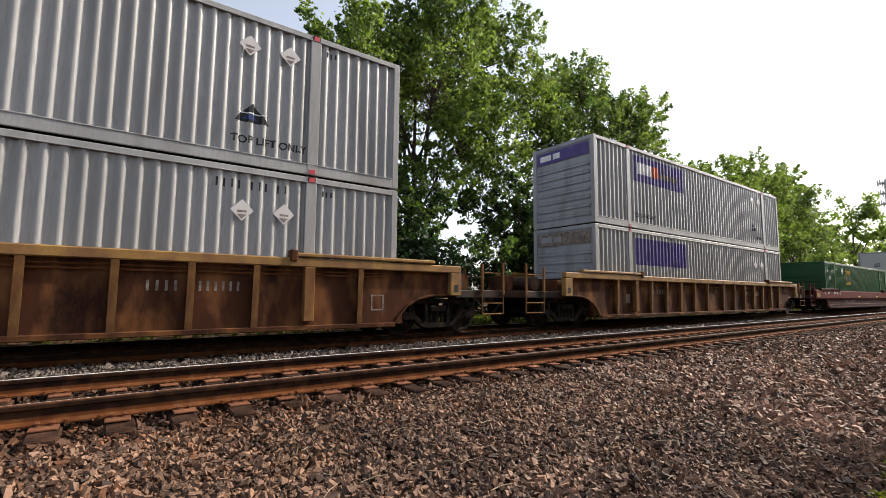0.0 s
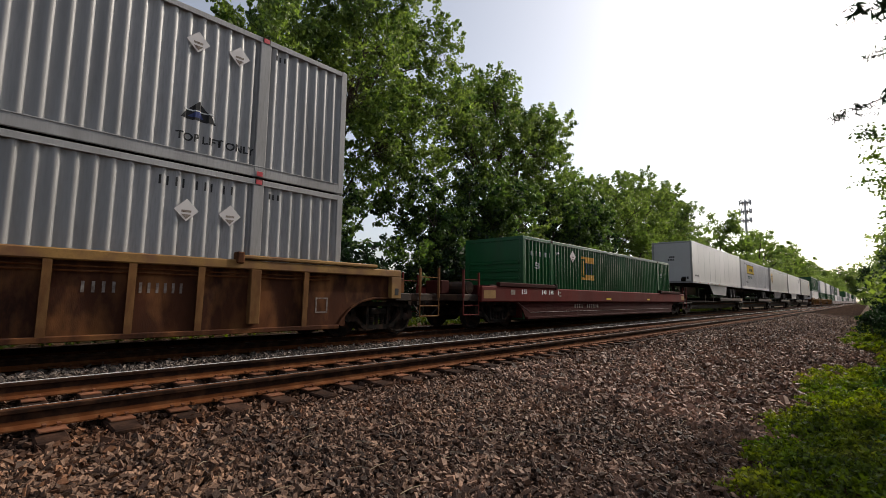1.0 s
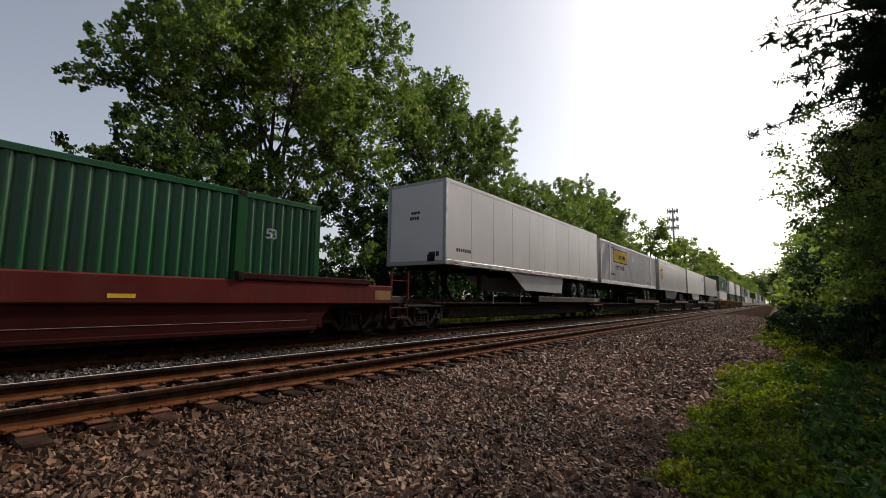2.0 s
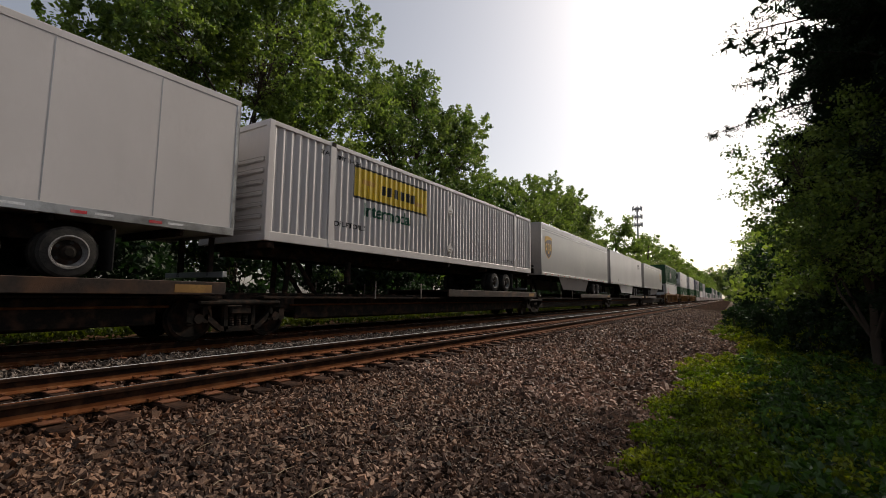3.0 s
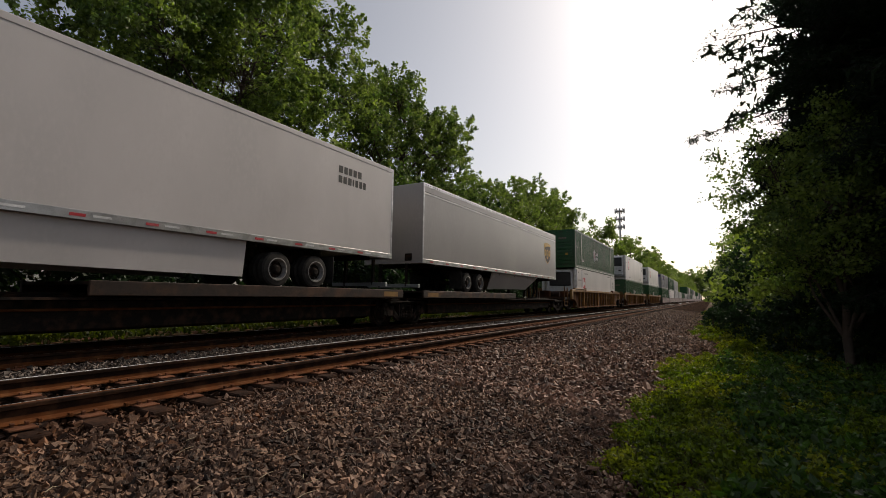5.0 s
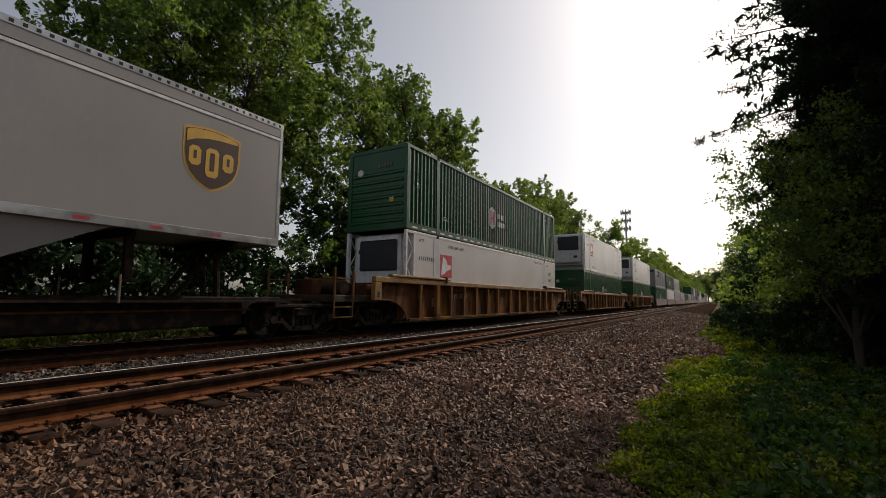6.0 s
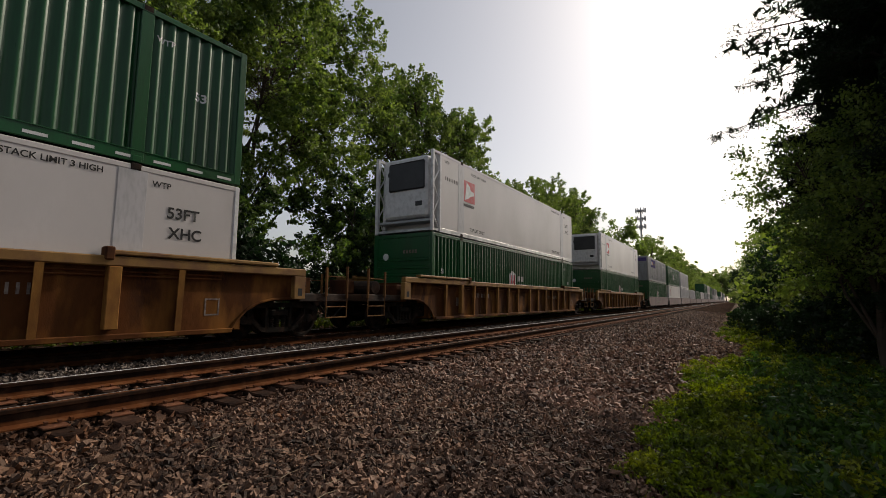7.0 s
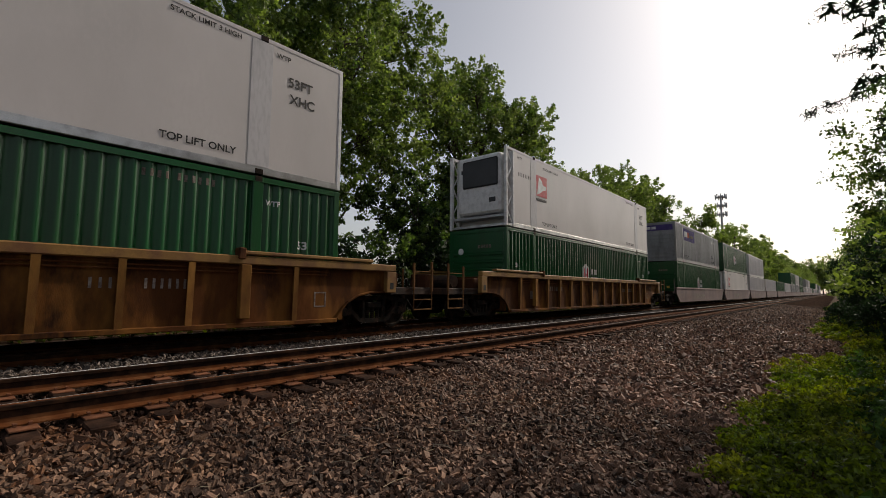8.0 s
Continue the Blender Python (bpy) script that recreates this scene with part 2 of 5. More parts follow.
M["blue_mark"] = mat("blue_marking_paint", (0.02, 0.035, 0.15), (0.015, 0.028, 0.12), 0.5, 0, 3, 50, 0.05)
M["faded"] = mat("faded_stencil_paint", (0.27, 0.235, 0.2), (0.13, 0.1, 0.08), 0.7, 0, 9, 50, 0.05, 60, (0.09, 0.045, 0.03), 0.8)
M["rim"] = mat("dusty_steel_rim", (0.3, 0.29, 0.28), (0.2, 0.19, 0.18), 0.6, 0.2, 6, 40, 0.1, 80, GRIME, 0.6)
M["galv"] = mat("galvanised_steel", (0.4, 0.41, 0.42), (0.32, 0.33, 0.34), 0.5, 0.6, 2, 40, 0.1)


# ---- mesh helpers ----
def empty(name, **tags):
    return tagged(new(name), **tags)


def mesh_of(name, bm, material, smooth=False):
    me = bpy.data.meshes.new(name)
    bmesh.ops.recalc_face_normals(bm, faces=bm.faces)
    bm.to_mesh(me)
    bm.free()
    me.materials.append(material)
    if smooth:
        me.shade_smooth()
    return me


def part(name, bm, material, parent, label="", smooth=False):
    """Links a bmesh (or a mesh) as one object under a thing or a part."""
    me = bm if isinstance(bm, bpy.types.Mesh) else mesh_of(name, bm, material, smooth)
    ob = new(name, me)
    ob.parent = parent
    if label:
        ob["label"] = label
    return ob


def quads(name, verts, faces, material, smooth=False):
    me = bpy.data.meshes.new(name)
    me.from_pydata([tuple(v) for v in verts], [], [tuple(f) for f in faces])
    me.materials.append(material)
    if smooth:
        me.shade_smooth()
    return me


def box(x0, x1, y0, y1, z0, z1, bevel=0.0, bm=None):
    own = bmesh.new()
    bmesh.ops.create_cube(own, size=1.0)
    for v in own.verts:
        v.co = Vector((x0 + (v.co.x + 0.5) * (x1 - x0), y0 + (v.co.y + 0.5) * (y1 - y0), z0 + (v.co.z + 0.5) * (z1 - z0)))
    if bevel:
        bmesh.ops.bevel(own, geom=own.edges[:], offset=bevel, segments=1, affect="EDGES")
    return join(bm, own)


def join(bm, own):
    if bm is None:
        return own
    me = bpy.data.meshes.new("tmp")
    own.to_mesh(me)
    own.free()
    bm.from_mesh(me)
    bpy.data.meshes.remove(me)
    return bm


def rod(a, b, r0, r1=None, n=8, bm=None, caps=True):
    a, b = Vector(a), Vector(b)
    own = bmesh.new()
    bmesh.ops.create_cone(own, cap_ends=caps, segments=n, radius1=r0, radius2=r0 if r1 is None else r1, depth=(b - a).length)
    m = Matrix.Translation((a + b) / 2) @ (b - a).to_track_quat("Z", "Y").to_matrix().to_4x4()
    bmesh.ops.transform(own, matrix=m, verts=own.verts)
    return join(bm, own)


def extrude_yz(outline, x0, x1, bm=None):
    """A plate with its outline in y, z, between two planes of x."""
    own = bmesh.new()
    a = [own.verts.new((x0, y, z)) for y, z in outline]
    b = [own.verts.new((x1, y, z)) for y, z in outline]
    own.faces.new(a)
    own.faces.new(b[::-1])
    k = len(a)
    for i in range(k):
        own.faces.new((a[i], b[i], b[(i + 1) % k], a[(i + 1) % k]))
    return join(bm, own)


def lathe(profile, n=24, bm=None, centre=(0, 0, 0), caps=True):
    """A body turned about the x axis from (x, radius) pairs."""
    own = bmesh.new()
    rings = []
    for x, r in profile:
        rings.append([own.verts.new((centre[0] + x, centre[1] + r * math.cos(2 * math.pi * i / n), centre[2] + r * math.sin(2 * math.pi * i / n))) for i in range(n)])
    for a, b in zip(rings, rings[1:]):
        for i in range(n):
            own.faces.new((a[i], a[(i + 1) % n], b[(i + 1) % n], b[i]))
    if caps:
        own.faces.new(rings[0])
        own.faces.new(rings[-1][::-1])
    return join(bm, own)


# ---- ground, ballast, tracks ----
NEAR_TRACK, TRAIN_TRACK = -6.1, -10.015


def ground_height(x, y):
    xs = (-40, -16, -13.2, -12.2, -11.6, -9.0, -8.2, -7.6, -7.0, -4.75, -4.5, -3.4, -1.6, -0.4, 3, 40)
    zs = (-0.3, -0.2, -0.12, -0.26, -0.22, -0.22, -0.2, -0.25, -0.27, -0.275, -0.26, -0.36, -0.48, -0.53, -0.5, -0.2)
    return float(np.interp(x, xs, zs))


def sheet(name, xs, ys, drop, wobble, material):
    verts = [(x, y, ground_height(x, y) - drop + wobble * noise.noise((x * 0.9, y * 0.9, 3.1)) * (1 if abs(y) < 150 else 0)) for y in ys for x in xs]
    w = len(xs)
    faces = [(j * w + i, j * w + i + 1, (j + 1) * w + i + 1, (j + 1) * w + i) for j in range(len(ys) - 1) for i in range(w - 1)]
    return new(name, quads(name, verts, faces, material, True))


ys_near = [-60, -30, -15] + [-8 + 0.5 * i for i in range(140)] + [65, 75, 90, 110, 140, 180, 240, 320, 450, 700, 1200, 2500, 4000]
ground = sheet("ground", [-3000, -800, -200, -80, -40, -30, -24, -20, -18, -16, -14.5, -13.2, -12.4, -11, -6, -3, -1.4, -1, -0.6, -0.2, 0.3, 0.8, 1.4, 2, 3, 5, 8, 14, 40, 200, 800, 3000], ys_near, 0.05, 0.06, M["soil"])
tagged(ground, "dark soil verge with short grass beside the line", "ground", kind="structure")
bed = sheet("ballast_bed", [-12.9, -12.5, -12, -11.6, -11, -10, -9, -8.4, -8, -7.6, -7, -6, -5.2, -4.9, -4.6, -4.2, -3.8, -3.4, -3, -2.5, -2, -1.6, -1.3, -1.1, -0.9], ys_near, 0.0, 0.03, M["bed"])
tagged(bed, "grey brown crushed stone ballast bed under two tracks", "ballast", kind="structure")


def stones(name, x_range, y_range, count, size, material, label, near=None, parent=None):
    """Crushed stones: cubes with scattered corners, laid on the bed."""
    rng = np.random.default_rng(len(name) + count)
    x = rng.uniform(*x_range, count)
    x = x + rng.normal(0, 0.12, count)
    u = rng.uniform(0, 1, count)
    y = y_range[0] + (y_range[1] - y_range[0]) * (u ** near if near else u)
    z = np.interp(x, (-40, -16, -13.2, -12.2, -11.6, -9.0, -8.2, -7.6, -7.0, -4.75, -4.5, -3.4, -1.6, -0.4, 3, 40), (-0.3, -0.2, -0.12, -0.26, -0.22, -0.22, -0.2, -0.25, -0.27, -0.275, -0.26, -0.36, -0.48, -0.53, -0.5, -0.2))
    s = size * rng.lognormal(0, 0.2, count)
    z = z + rng.uniform(-0.3, 0.95, count) * s + 0.004
    cube = np.array([(a, b, c) for a in (-1, 1) for b in (-1, 1) for c in (-1, 1)], float) * 0.42
    v = cube[None] * rng.uniform(0.62, 1.3, (count, 8, 1)) + rng.uniform(-0.16, 0.16, (count, 8, 3))
    v *= np.stack([rng.uniform(0.75, 1.6, count), rng.uniform(0.6, 1.05, count), rng.uniform(0.3, 0.72, count)], 1)[:, None, :] * s[:, None, None]
    q = rng.normal(size=(count, 4)) * np.array([1.5, 0.8, 0.8, 1.5])
    q /= np.linalg.norm(q, axis=1)[:, None]
    w, a, b, c = q.T
    R = np.stack([1 - 2 * (b * b + c * c), 2 * (a * b - w * c), 2 * (a * c + w * b), 2 * (a * b + w * c), 1 - 2 * (a * a + c * c), 2 * (b * c - w * a), 2 * (a * c - w * b), 2 * (b * c + w * a), 1 - 2 * (a * a + b * b)], 1).reshape(-1, 3, 3)
    v = np.einsum("nij,nkj->nki", R, v) + np.stack([x, y, z], 1)[:, None, :]
    f = np.array([(0, 1, 3, 2), (4, 6, 7, 5), (0, 4, 5, 1), (2, 3, 7, 6), (0, 2, 6, 4), (1, 5, 7, 3)])
    faces = (f[None] + 8 * np.arange(count)[:, None, None]).reshape(-1, 4)
    me = bpy.data.meshes.new(name)
    verts = v.reshape(-1, 3)
    me.vertices.add(len(verts))
    me.vertices.foreach_set("co", verts.ravel())
    me.loops.add(faces.size)
    me.loops.foreach_set("vertex_index", faces.ravel())
    me.polygons.add(len(faces))
    me.polygons.foreach_set("loop_start", np.arange(0, faces.size, 4))
    me.update(calc_edges=True)
    me.shade_flat()
    me.materials.append(material)
    return tagged(new(name, me), label, "gravel", kind="stuff")


stones("ballast_stones", (-4.55, -0.7), (-0.6, 6.5), 60000, 0.038, M["stone"], "loose grey brown crushed stones on the ballast shoulder")
stones("ballast_stones_beyond", (-4.6, -0.7), (6.0, 60), 34000, 0.056, M["stone_dusty_lit"], "crushed stones along the ballast shoulder further on", 2.2)
stones("path_stones", (-0.9, 1.3), (10.5, 22), 9000, 0.05, M["stone_dusty_lit"], "small stones scattered over the bare path by the verge")
stones("ballast_stones_behind", (-4.5, -0.8), (-9, -0.5), 2500, 0.1, M["stone"], "crushed stones on the shoulder behind the viewpoint")
stones("rust_dusted_stones", (-5.5, -3.7), (-4, 26), 20000, 0.043, M["stone_rust"], "rust-dusted crushed stones beside the near rail", 1.5)
stones("crib_stones", (-7.7, -5.4), (-5, 26), 13000, 0.038, M["stone_rust"], "rust-stained stones between the ties", 1.5)
stones("six_foot_stones", (-9.0, -7.3), (-6, 34), 19000, 0.043, M["stone_grey"], "pale grey crushed stones between the tracks", 1.5)

RAIL_PROFILE = [(-0.076, -0.18), (0.076, -0.18), (0.076, -0.168), (0.014, -0.145), (0.011, -0.11), (0.009, -0.055), (0.036, -0.042), (0.037, -0.012), (0.028, -0.002), (-0.028, -0.002), (-0.037, -0.012), (-0.036, -0.042), (-0.009, -0.055), (-0.011, -0.11), (-0.014, -0.145), (-0.076, -0.168)]


def rail(x, parent, worn):
    ys = (-60, 0, 60, 200, 640)
    k = len(RAIL_PROFILE)
    verts = [(x + a, y, z) for y in ys for a, z in RAIL_PROFILE]
    faces = [(j * k + i, j * k + (i + 1) % k, (j + 1) * k + (i + 1) % k, (j + 1) * k + i) for j in range(len(ys) - 1) for i in range(k)]
    me = quads("rail", verts, faces, M["rust"])
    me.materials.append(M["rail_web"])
    # upper web, head underside and head sides carry grease and painted shade
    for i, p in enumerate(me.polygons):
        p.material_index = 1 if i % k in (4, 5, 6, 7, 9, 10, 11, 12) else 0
    r = part("rail", me, None, parent, "rust-brown steel rail, greasy upper web and head sides darkened for shade")
    # worn: edge of the painted shine, drawn narrower on the nearer rail
    top = [(x + a, y, z) for y in ys for a, z in ((-0.029, 0.0), (worn, 0.0))]
    part("running_surface", quads("running_surface", top, [(2 * j, 2 * j + 1, 2 * j + 3, 2 * j + 2) for j in range(len(ys) - 1)], M["rail_top"]), None, r, "polished rail head")
    return r


def track(name, x, label, near_ties):
    t = empty(name, label=label, category="railway track", kind="structure")
    for side in (-0.755, 0.755):
        rail(x + side, t, 0.029 if side < 0 else -0.018)
    rng = random.Random(int(-x * 10))
    bm = box(-1.24, 1.24, -0.115, 0.115, -0.37, -0.197, 0.015)
    tie_me = mesh_of("tie", bm, M["tie"])
    bm = box(-0.225, 0.225, -0.1, 0.1, -0.197, -0.18, 0.004)
    for sx in (-0.1, 0.1):
        for sy in (-0.05, 0.05):
            box(sx - 0.012, sx + 0.012, sy - 0.012, sy + 0.012, -0.19, -0.150, 0, bm)
            box(sx - 0.02, sx + 0.02, sy - 0.016, sy + 0.016, -0.160, -0.146, 0.003, bm)
    plate_me = mesh_of("tie_plate", bm, M["plate"])
    bm = box(-0.086, 0.086, -0.016, 0.016, -0.186, -0.15, 0.004)
    anchor_me = mesh_of("rail_anchor", bm, M["rust"])
    y, rest = -9.0, []
    while y < 150:
        dx = rng.uniform(-0.06, 0.06)
        if y < near_ties:
            o = part("tie", tie_me, None, t)
            o.matrix_basis = pose(x + dx, y, rng.uniform(-0.015, 0.0), 0, 0, rng.uniform(-1.5, 1.5))
            for side in (-0.755, 0.755):
                p = part("tie_plate", plate_me, None, t)
                p.matrix_basis = pose(x + side, y + rng.uniform(-0.01, 0.01), 0, 0, 0, rng.uniform(-2, 2))
                if y < 25 and rng.random() < 0.35:
                    p = part("rail_anchor", anchor_me, None, t)
                    p.matrix_basis = pose(x + side, y + rng.choice((-0.14, 0.14)), 0)
        else:
            rest.append((x + dx, y))
        y += 0.5 + rng.uniform(-0.035, 0.035)
    verts, faces = [], []
    for cx, cy in rest:
        b = len(verts)
        verts += [(cx + sx, cy + sy, z) for z in (-0.36, -0.2) for sx, sy in ((-1.3, -0.115), (1.3, -0.115), (1.3, 0.115), (-1.3, 0.115))]
        faces += [tuple(b + i for i in q) for q in ((4, 5, 6, 7), (0, 1, 5, 4), (1, 2, 6, 5), (2, 3, 7, 6), (3, 0, 4, 7))]
    tagged(part("far_ties", quads("far_ties", verts, faces, M["tie"]), None, t), kind="stuff")
    return t


track("near_track", NEAR_TRACK, "rusty railway track with weathered wooden ties on ballast", 45)
track("train_track", TRAIN_TRACK, "railway track under the passing freight train", 18)


# ---- trees and weeds ----
def leaf_mesh(name, centres, spread, per, size, material, seed, flat=0.8, droop=0.0, width=0.34):
    """Leaf blades strewn round the given twig ends: each a folded rhombus of its own."""
    rng = np.random.default_rng(seed)
    c = np.repeat(np.asarray(centres, float), per, 0)
    sp = np.repeat(np.asarray(spread, float), per)
    n = len(c)
    off = rng.normal(size=(n, 3))
    off /= np.linalg.norm(off, axis=1)[:, None]
    off *= (rng.uniform(0, 1, n) ** 0.6 * sp)[:, None]
    off[:, 2] *= flat
    p = c + off
    d = rng.normal(size=(n, 3))
    d[:, 2] -= droop
    d /= np.linalg.norm(d, axis=1)[:, None]
    e = np.cross(d, rng.normal(size=(n, 3)))
    e /= np.linalg.norm(e, axis=1)[:, None]
    nn = np.cross(d, e)
    s = size * rng.uniform(0.6, 1.35, n)[:, None]
    v = np.stack([p - d * s * 0.5, p + e * s * width + nn * s * 0.1, p + d * s * 0.5, p - e * s * width + nn * s * 0.1], 1).reshape(-1, 3)
    f = np.arange(4 * n).reshape(-1, 4)
    me = bpy.data.meshes.new(name)
    me.vertices.add(len(v))
    me.vertices.foreach_set("co", v.ravel())
    me.loops.add(f.size)
    me.loops.foreach_set("vertex_index", f.ravel())
    me.polygons.add(n)
    me.polygons.foreach_set("loop_start", np.arange(0, f.size, 4))
    me.update(calc_edges=True)
    me.shade_flat()
    me.materials.append(material)
    return me


def limb(verts, faces, pts, radii, n=6):
    rings = []
    for i, (p, r) in enumerate(zip(pts, radii)):
        d = (pts[min(i + 1, len(pts) - 1)] - pts[max(i - 1, 0)]).normalized()
        q = d.to_track_quat("Z", "Y")
        b = len(verts)
        verts.extend((p + q @ Vector((r * math.cos(2 * math.pi * k / n), r * math.sin(2 * math.pi * k / n), 0)))[:] for k in range(n))
        rings.append(b)
    for a, b in zip(rings, rings[1:]):
        faces.extend((a + k, a + (k + 1) % n, b + (k + 1) % n, b + k) for k in range(n))


def tree(name, height, spread, base, tips, per, leaf, mats, seed, label, lumps=9, clump=0.75, low=0.0, category="tree", stems=1, masses=None, depth=2.5, shoots=3):
    """A tree: leaning tapered stems, limbs to lumps of the crown, twigs to clumps of leaves. spread: crown radius, base: height of the lowest leaves. masses: the lumps of a crown with a known habit, as (along, up, radius)."""
    rng = random.Random(seed)
    verts, faces, ends, rads = [], [], [], []
    lump_list = []
    for along, up, r in masses or ():
        lump_list.append((Vector((rng.uniform(-depth, depth), along, up)), r))
    for k in range(0 if masses else lumps):
        h = (k + rng.uniform(0.1, 0.9)) / lumps
        prof = math.sin(math.pi * min(1.0, 0.18 + 0.74 * h)) ** 0.7
        a = k * 2.4 + rng.uniform(-0.5, 0.5)
        reach = spread * prof * rng.uniform(0.35, 0.85)
        lump_list.append((Vector((reach * math.cos(a), reach * math.sin(a), base + (height - base) * (0.08 + 0.84 * h))), spread * rng.uniform(0.32, 0.52) * (0.65 + 0.5 * prof)))
    trunks = []
    for s in range(stems):
        lean = Vector((rng.uniform(-1, 1), rng.uniform(-1, 1), 0)) * spread * (0.1 if stems == 1 else 0.35)
        foot = Vector((rng.uniform(-0.4, 0.4), rng.uniform(-0.4, 0.4), 0)) * (0 if stems == 1 else 1)
        pts = [foot + lean * (i / 6) ** 1.3 + Vector((rng.uniform(-0.12, 0.12), rng.uniform(-0.12, 0.12), height * 0.92 * i / 6 - 0.25 * (i == 0))) for i in range(7)]
        r0 = height * 0.017 / stems ** 0.4
        limb(verts, faces, pts, [r0 * (1.25 if i == 0 else 1 - 0.14 * i) for i in range(7)], 9)
        trunks.append((pts, r0))
    for c, r in lump_list:
        pts, r0 = trunks[rng.randrange(stems)]
        i = max(1, min(5, int(6 * max(0.12, (c.z - r * 0.8 - spread * 0.25) / height))))
        start, end = pts[i], c
        mid = start.lerp(end, 0.5) + Vector((rng.uniform(-0.3, 0.3), rng.uniform(-0.3, 0.3), 0.25 * (end - start).length * rng.uniform(-0.1, 0.5)))
        limb(verts, faces, [start, start.lerp(mid, 0.5), mid, mid.lerp(end, 0.6), end], [r0 * 0.42, r0 * 0.34, r0 * 0.25, r0 * 0.16, r0 * 0.08], 6)
        for _ in range(int(tips * r * r) if masses else max(3, tips // lumps)):
            d = Vector((rng.gauss(0, 1), rng.gauss(0, 1), rng.gauss(0.25, 0.8))).normalized()
            e = c + d * r * (rng.uniform(0.0, 1.0) ** 0.38 * 0.95 if masses else rng.uniform(0.45, 1.12))
            if e.z < base * 0.6 + low:
                continue
            s = mid.lerp(end, rng.uniform(0.3, 1.0))
            limb(verts, faces, [s, s.lerp(e, 0.5) + Vector((0, 0, rng.uniform(-0.1, 0.2))), e], [r0 * 0.09, r0 * 0.06, r0 * 0.02], 3)
            ends.append(e[:])
            rads.append(clump * rng.uniform(0.6, 1.25))
            up = (d + Vector((0, 0, rng.uniform(0.1, 0.9)))).normalized()
            for j in range(1, shoots if masses else 1):     # leafy shoots that point out and up
                ends.append((e + up * clump * 0.55 * j)[:])
                rads.append(clump * (0.72, 0.5, 0.34)[j - 1] * rng.uniform(0.7, 1.2))
    t = empty(name, label=label, category=category)
    part("trunk", quads("trunk", verts, faces, M["bark"], True), None, t, "grey brown trunk and limbs")
    k = len(ends)
    order = list(range(k))
    rng.shuffle(order)
    share = [order[i::len(mats)] for i in range(len(mats))]
    for j, (m, ids) in enumerate(zip(mats, share)):
        part("crown", leaf_mesh("crown", [ends[i] for i in ids], [rads[i] for i in ids], per, leaf, M[m], seed + j), None, t, "leafy crown")
    return t


def conifer(name, height, spread, seed, label, per=28, needle=0.125, width=0.075):
    """A dark tree with tiers of long level boughs; each bough carries flat fans of side shoots clothed in needles."""
    rng = random.Random(seed)
    verts, faces, ends, rads = [], [], [], []
    pts = [Vector((rng.uniform(-0.05, 0.05), rng.uniform(-0.05, 0.05), height * i / 8 - 0.2 * (i == 0))) for i in range(9)]
    limb(verts, faces, pts, [height * 0.016 * (1 - 0.11 * i) for i in range(9)], 9)
    z = 0.9
    while z < height - 0.4:
        for k in range(8):
            a = rng.uniform(0, 2 * math.pi)
            ln = spread * (1 - 0.62 * z / height) * (rng.uniform(0.4, 0.9) if rng.random() < 0.9 else rng.uniform(1.1, 1.4)) * (0.55 if z < 3.8 else 1.1)
            tip = Vector((ln * math.cos(a), ln * math.sin(a), z + ln * rng.uniform(-0.1, 0.22)))
            s = Vector((0, 0, z))
            mid = s.lerp(tip, 0.55) + Vector((0, 0, 0.08 * ln))
            limb(verts, faces, [s, mid, tip], [0.035, 0.022, 0.006], 5)
            out, side = Vector((math.cos(a), math.sin(a), 0)), Vector((-math.sin(a), math.cos(a), 0))
            for j in range(13):
                u = 0.2 + 0.8 * (j + rng.random()) / 13
                p = s.lerp(mid, u * 2) if u < 0.5 else mid.lerp(tip, u * 2 - 1)
                reach = 0.34 * ln * (1.12 - u) * rng.uniform(0.5, 1.1)
                e = p + (side * (1 if j % 2 else -1) + out * 0.75).normalized() * reach + Vector((0, 0, rng.uniform(-0.22, 0.08)))
                limb(verts, faces, [p, e], [0.009, 0.003], 3)
                for w in (0.45, 1.0):
                    ends.append(p.lerp(e, w)[:])
                    rads.append(rng.uniform(0.12, 0.25))
        z += rng.uniform(0.22, 0.38)
    t = empty(name, label=label, category="tree")
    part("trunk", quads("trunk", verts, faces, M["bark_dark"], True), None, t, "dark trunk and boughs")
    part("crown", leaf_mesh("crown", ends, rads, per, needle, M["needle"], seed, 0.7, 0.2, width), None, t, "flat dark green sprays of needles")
    return t


WOOD = "trees beyond the train"
VERGE = "trees on the near verge"
maple = tree("maple_tree", 17.0, 6.5, 4.5, 9.5, 26, 0.2, ("leaf", "leaf_mid", "leaf", "leaf_light"), 11, "tall broad green maple behind the railway line", clump=0.62, stems=3, depth=3.0, shoots=4, masses=(
    (-7.5, 10.4, 1.1), (-6.3, 10.2, 1.4), (-5.3, 12.1, 2.0), (-3.3, 12.1, 2.9), (-2.3, 14.1, 2.1), (1.2, 15.6, 2.5), (4.6, 16.6, 2.6), (6.4, 18.0, 1.7), (7.9, 17.0, 1.2),
    (-0.3, 11.9, 3.0), (3.8, 12.8, 3.0), (-3.9, 9.1, 2.3), (-1.9, 8.1, 2.2), (2.0, 9.5, 2.5), (6.7, 13.5, 2.2), (-4.0, 14.1, 1.2), (-0.6, 16.1, 1.3), (2.7, 18.0, 1.3), (0.5, 6.5, 1.8), (4.5, 8.5, 2.2), (-2.5, 6.0, 1.6)))
maple.matrix_basis = pose(-20.5, 13.4, -0.2)
tagged(maple, group=WOOD)
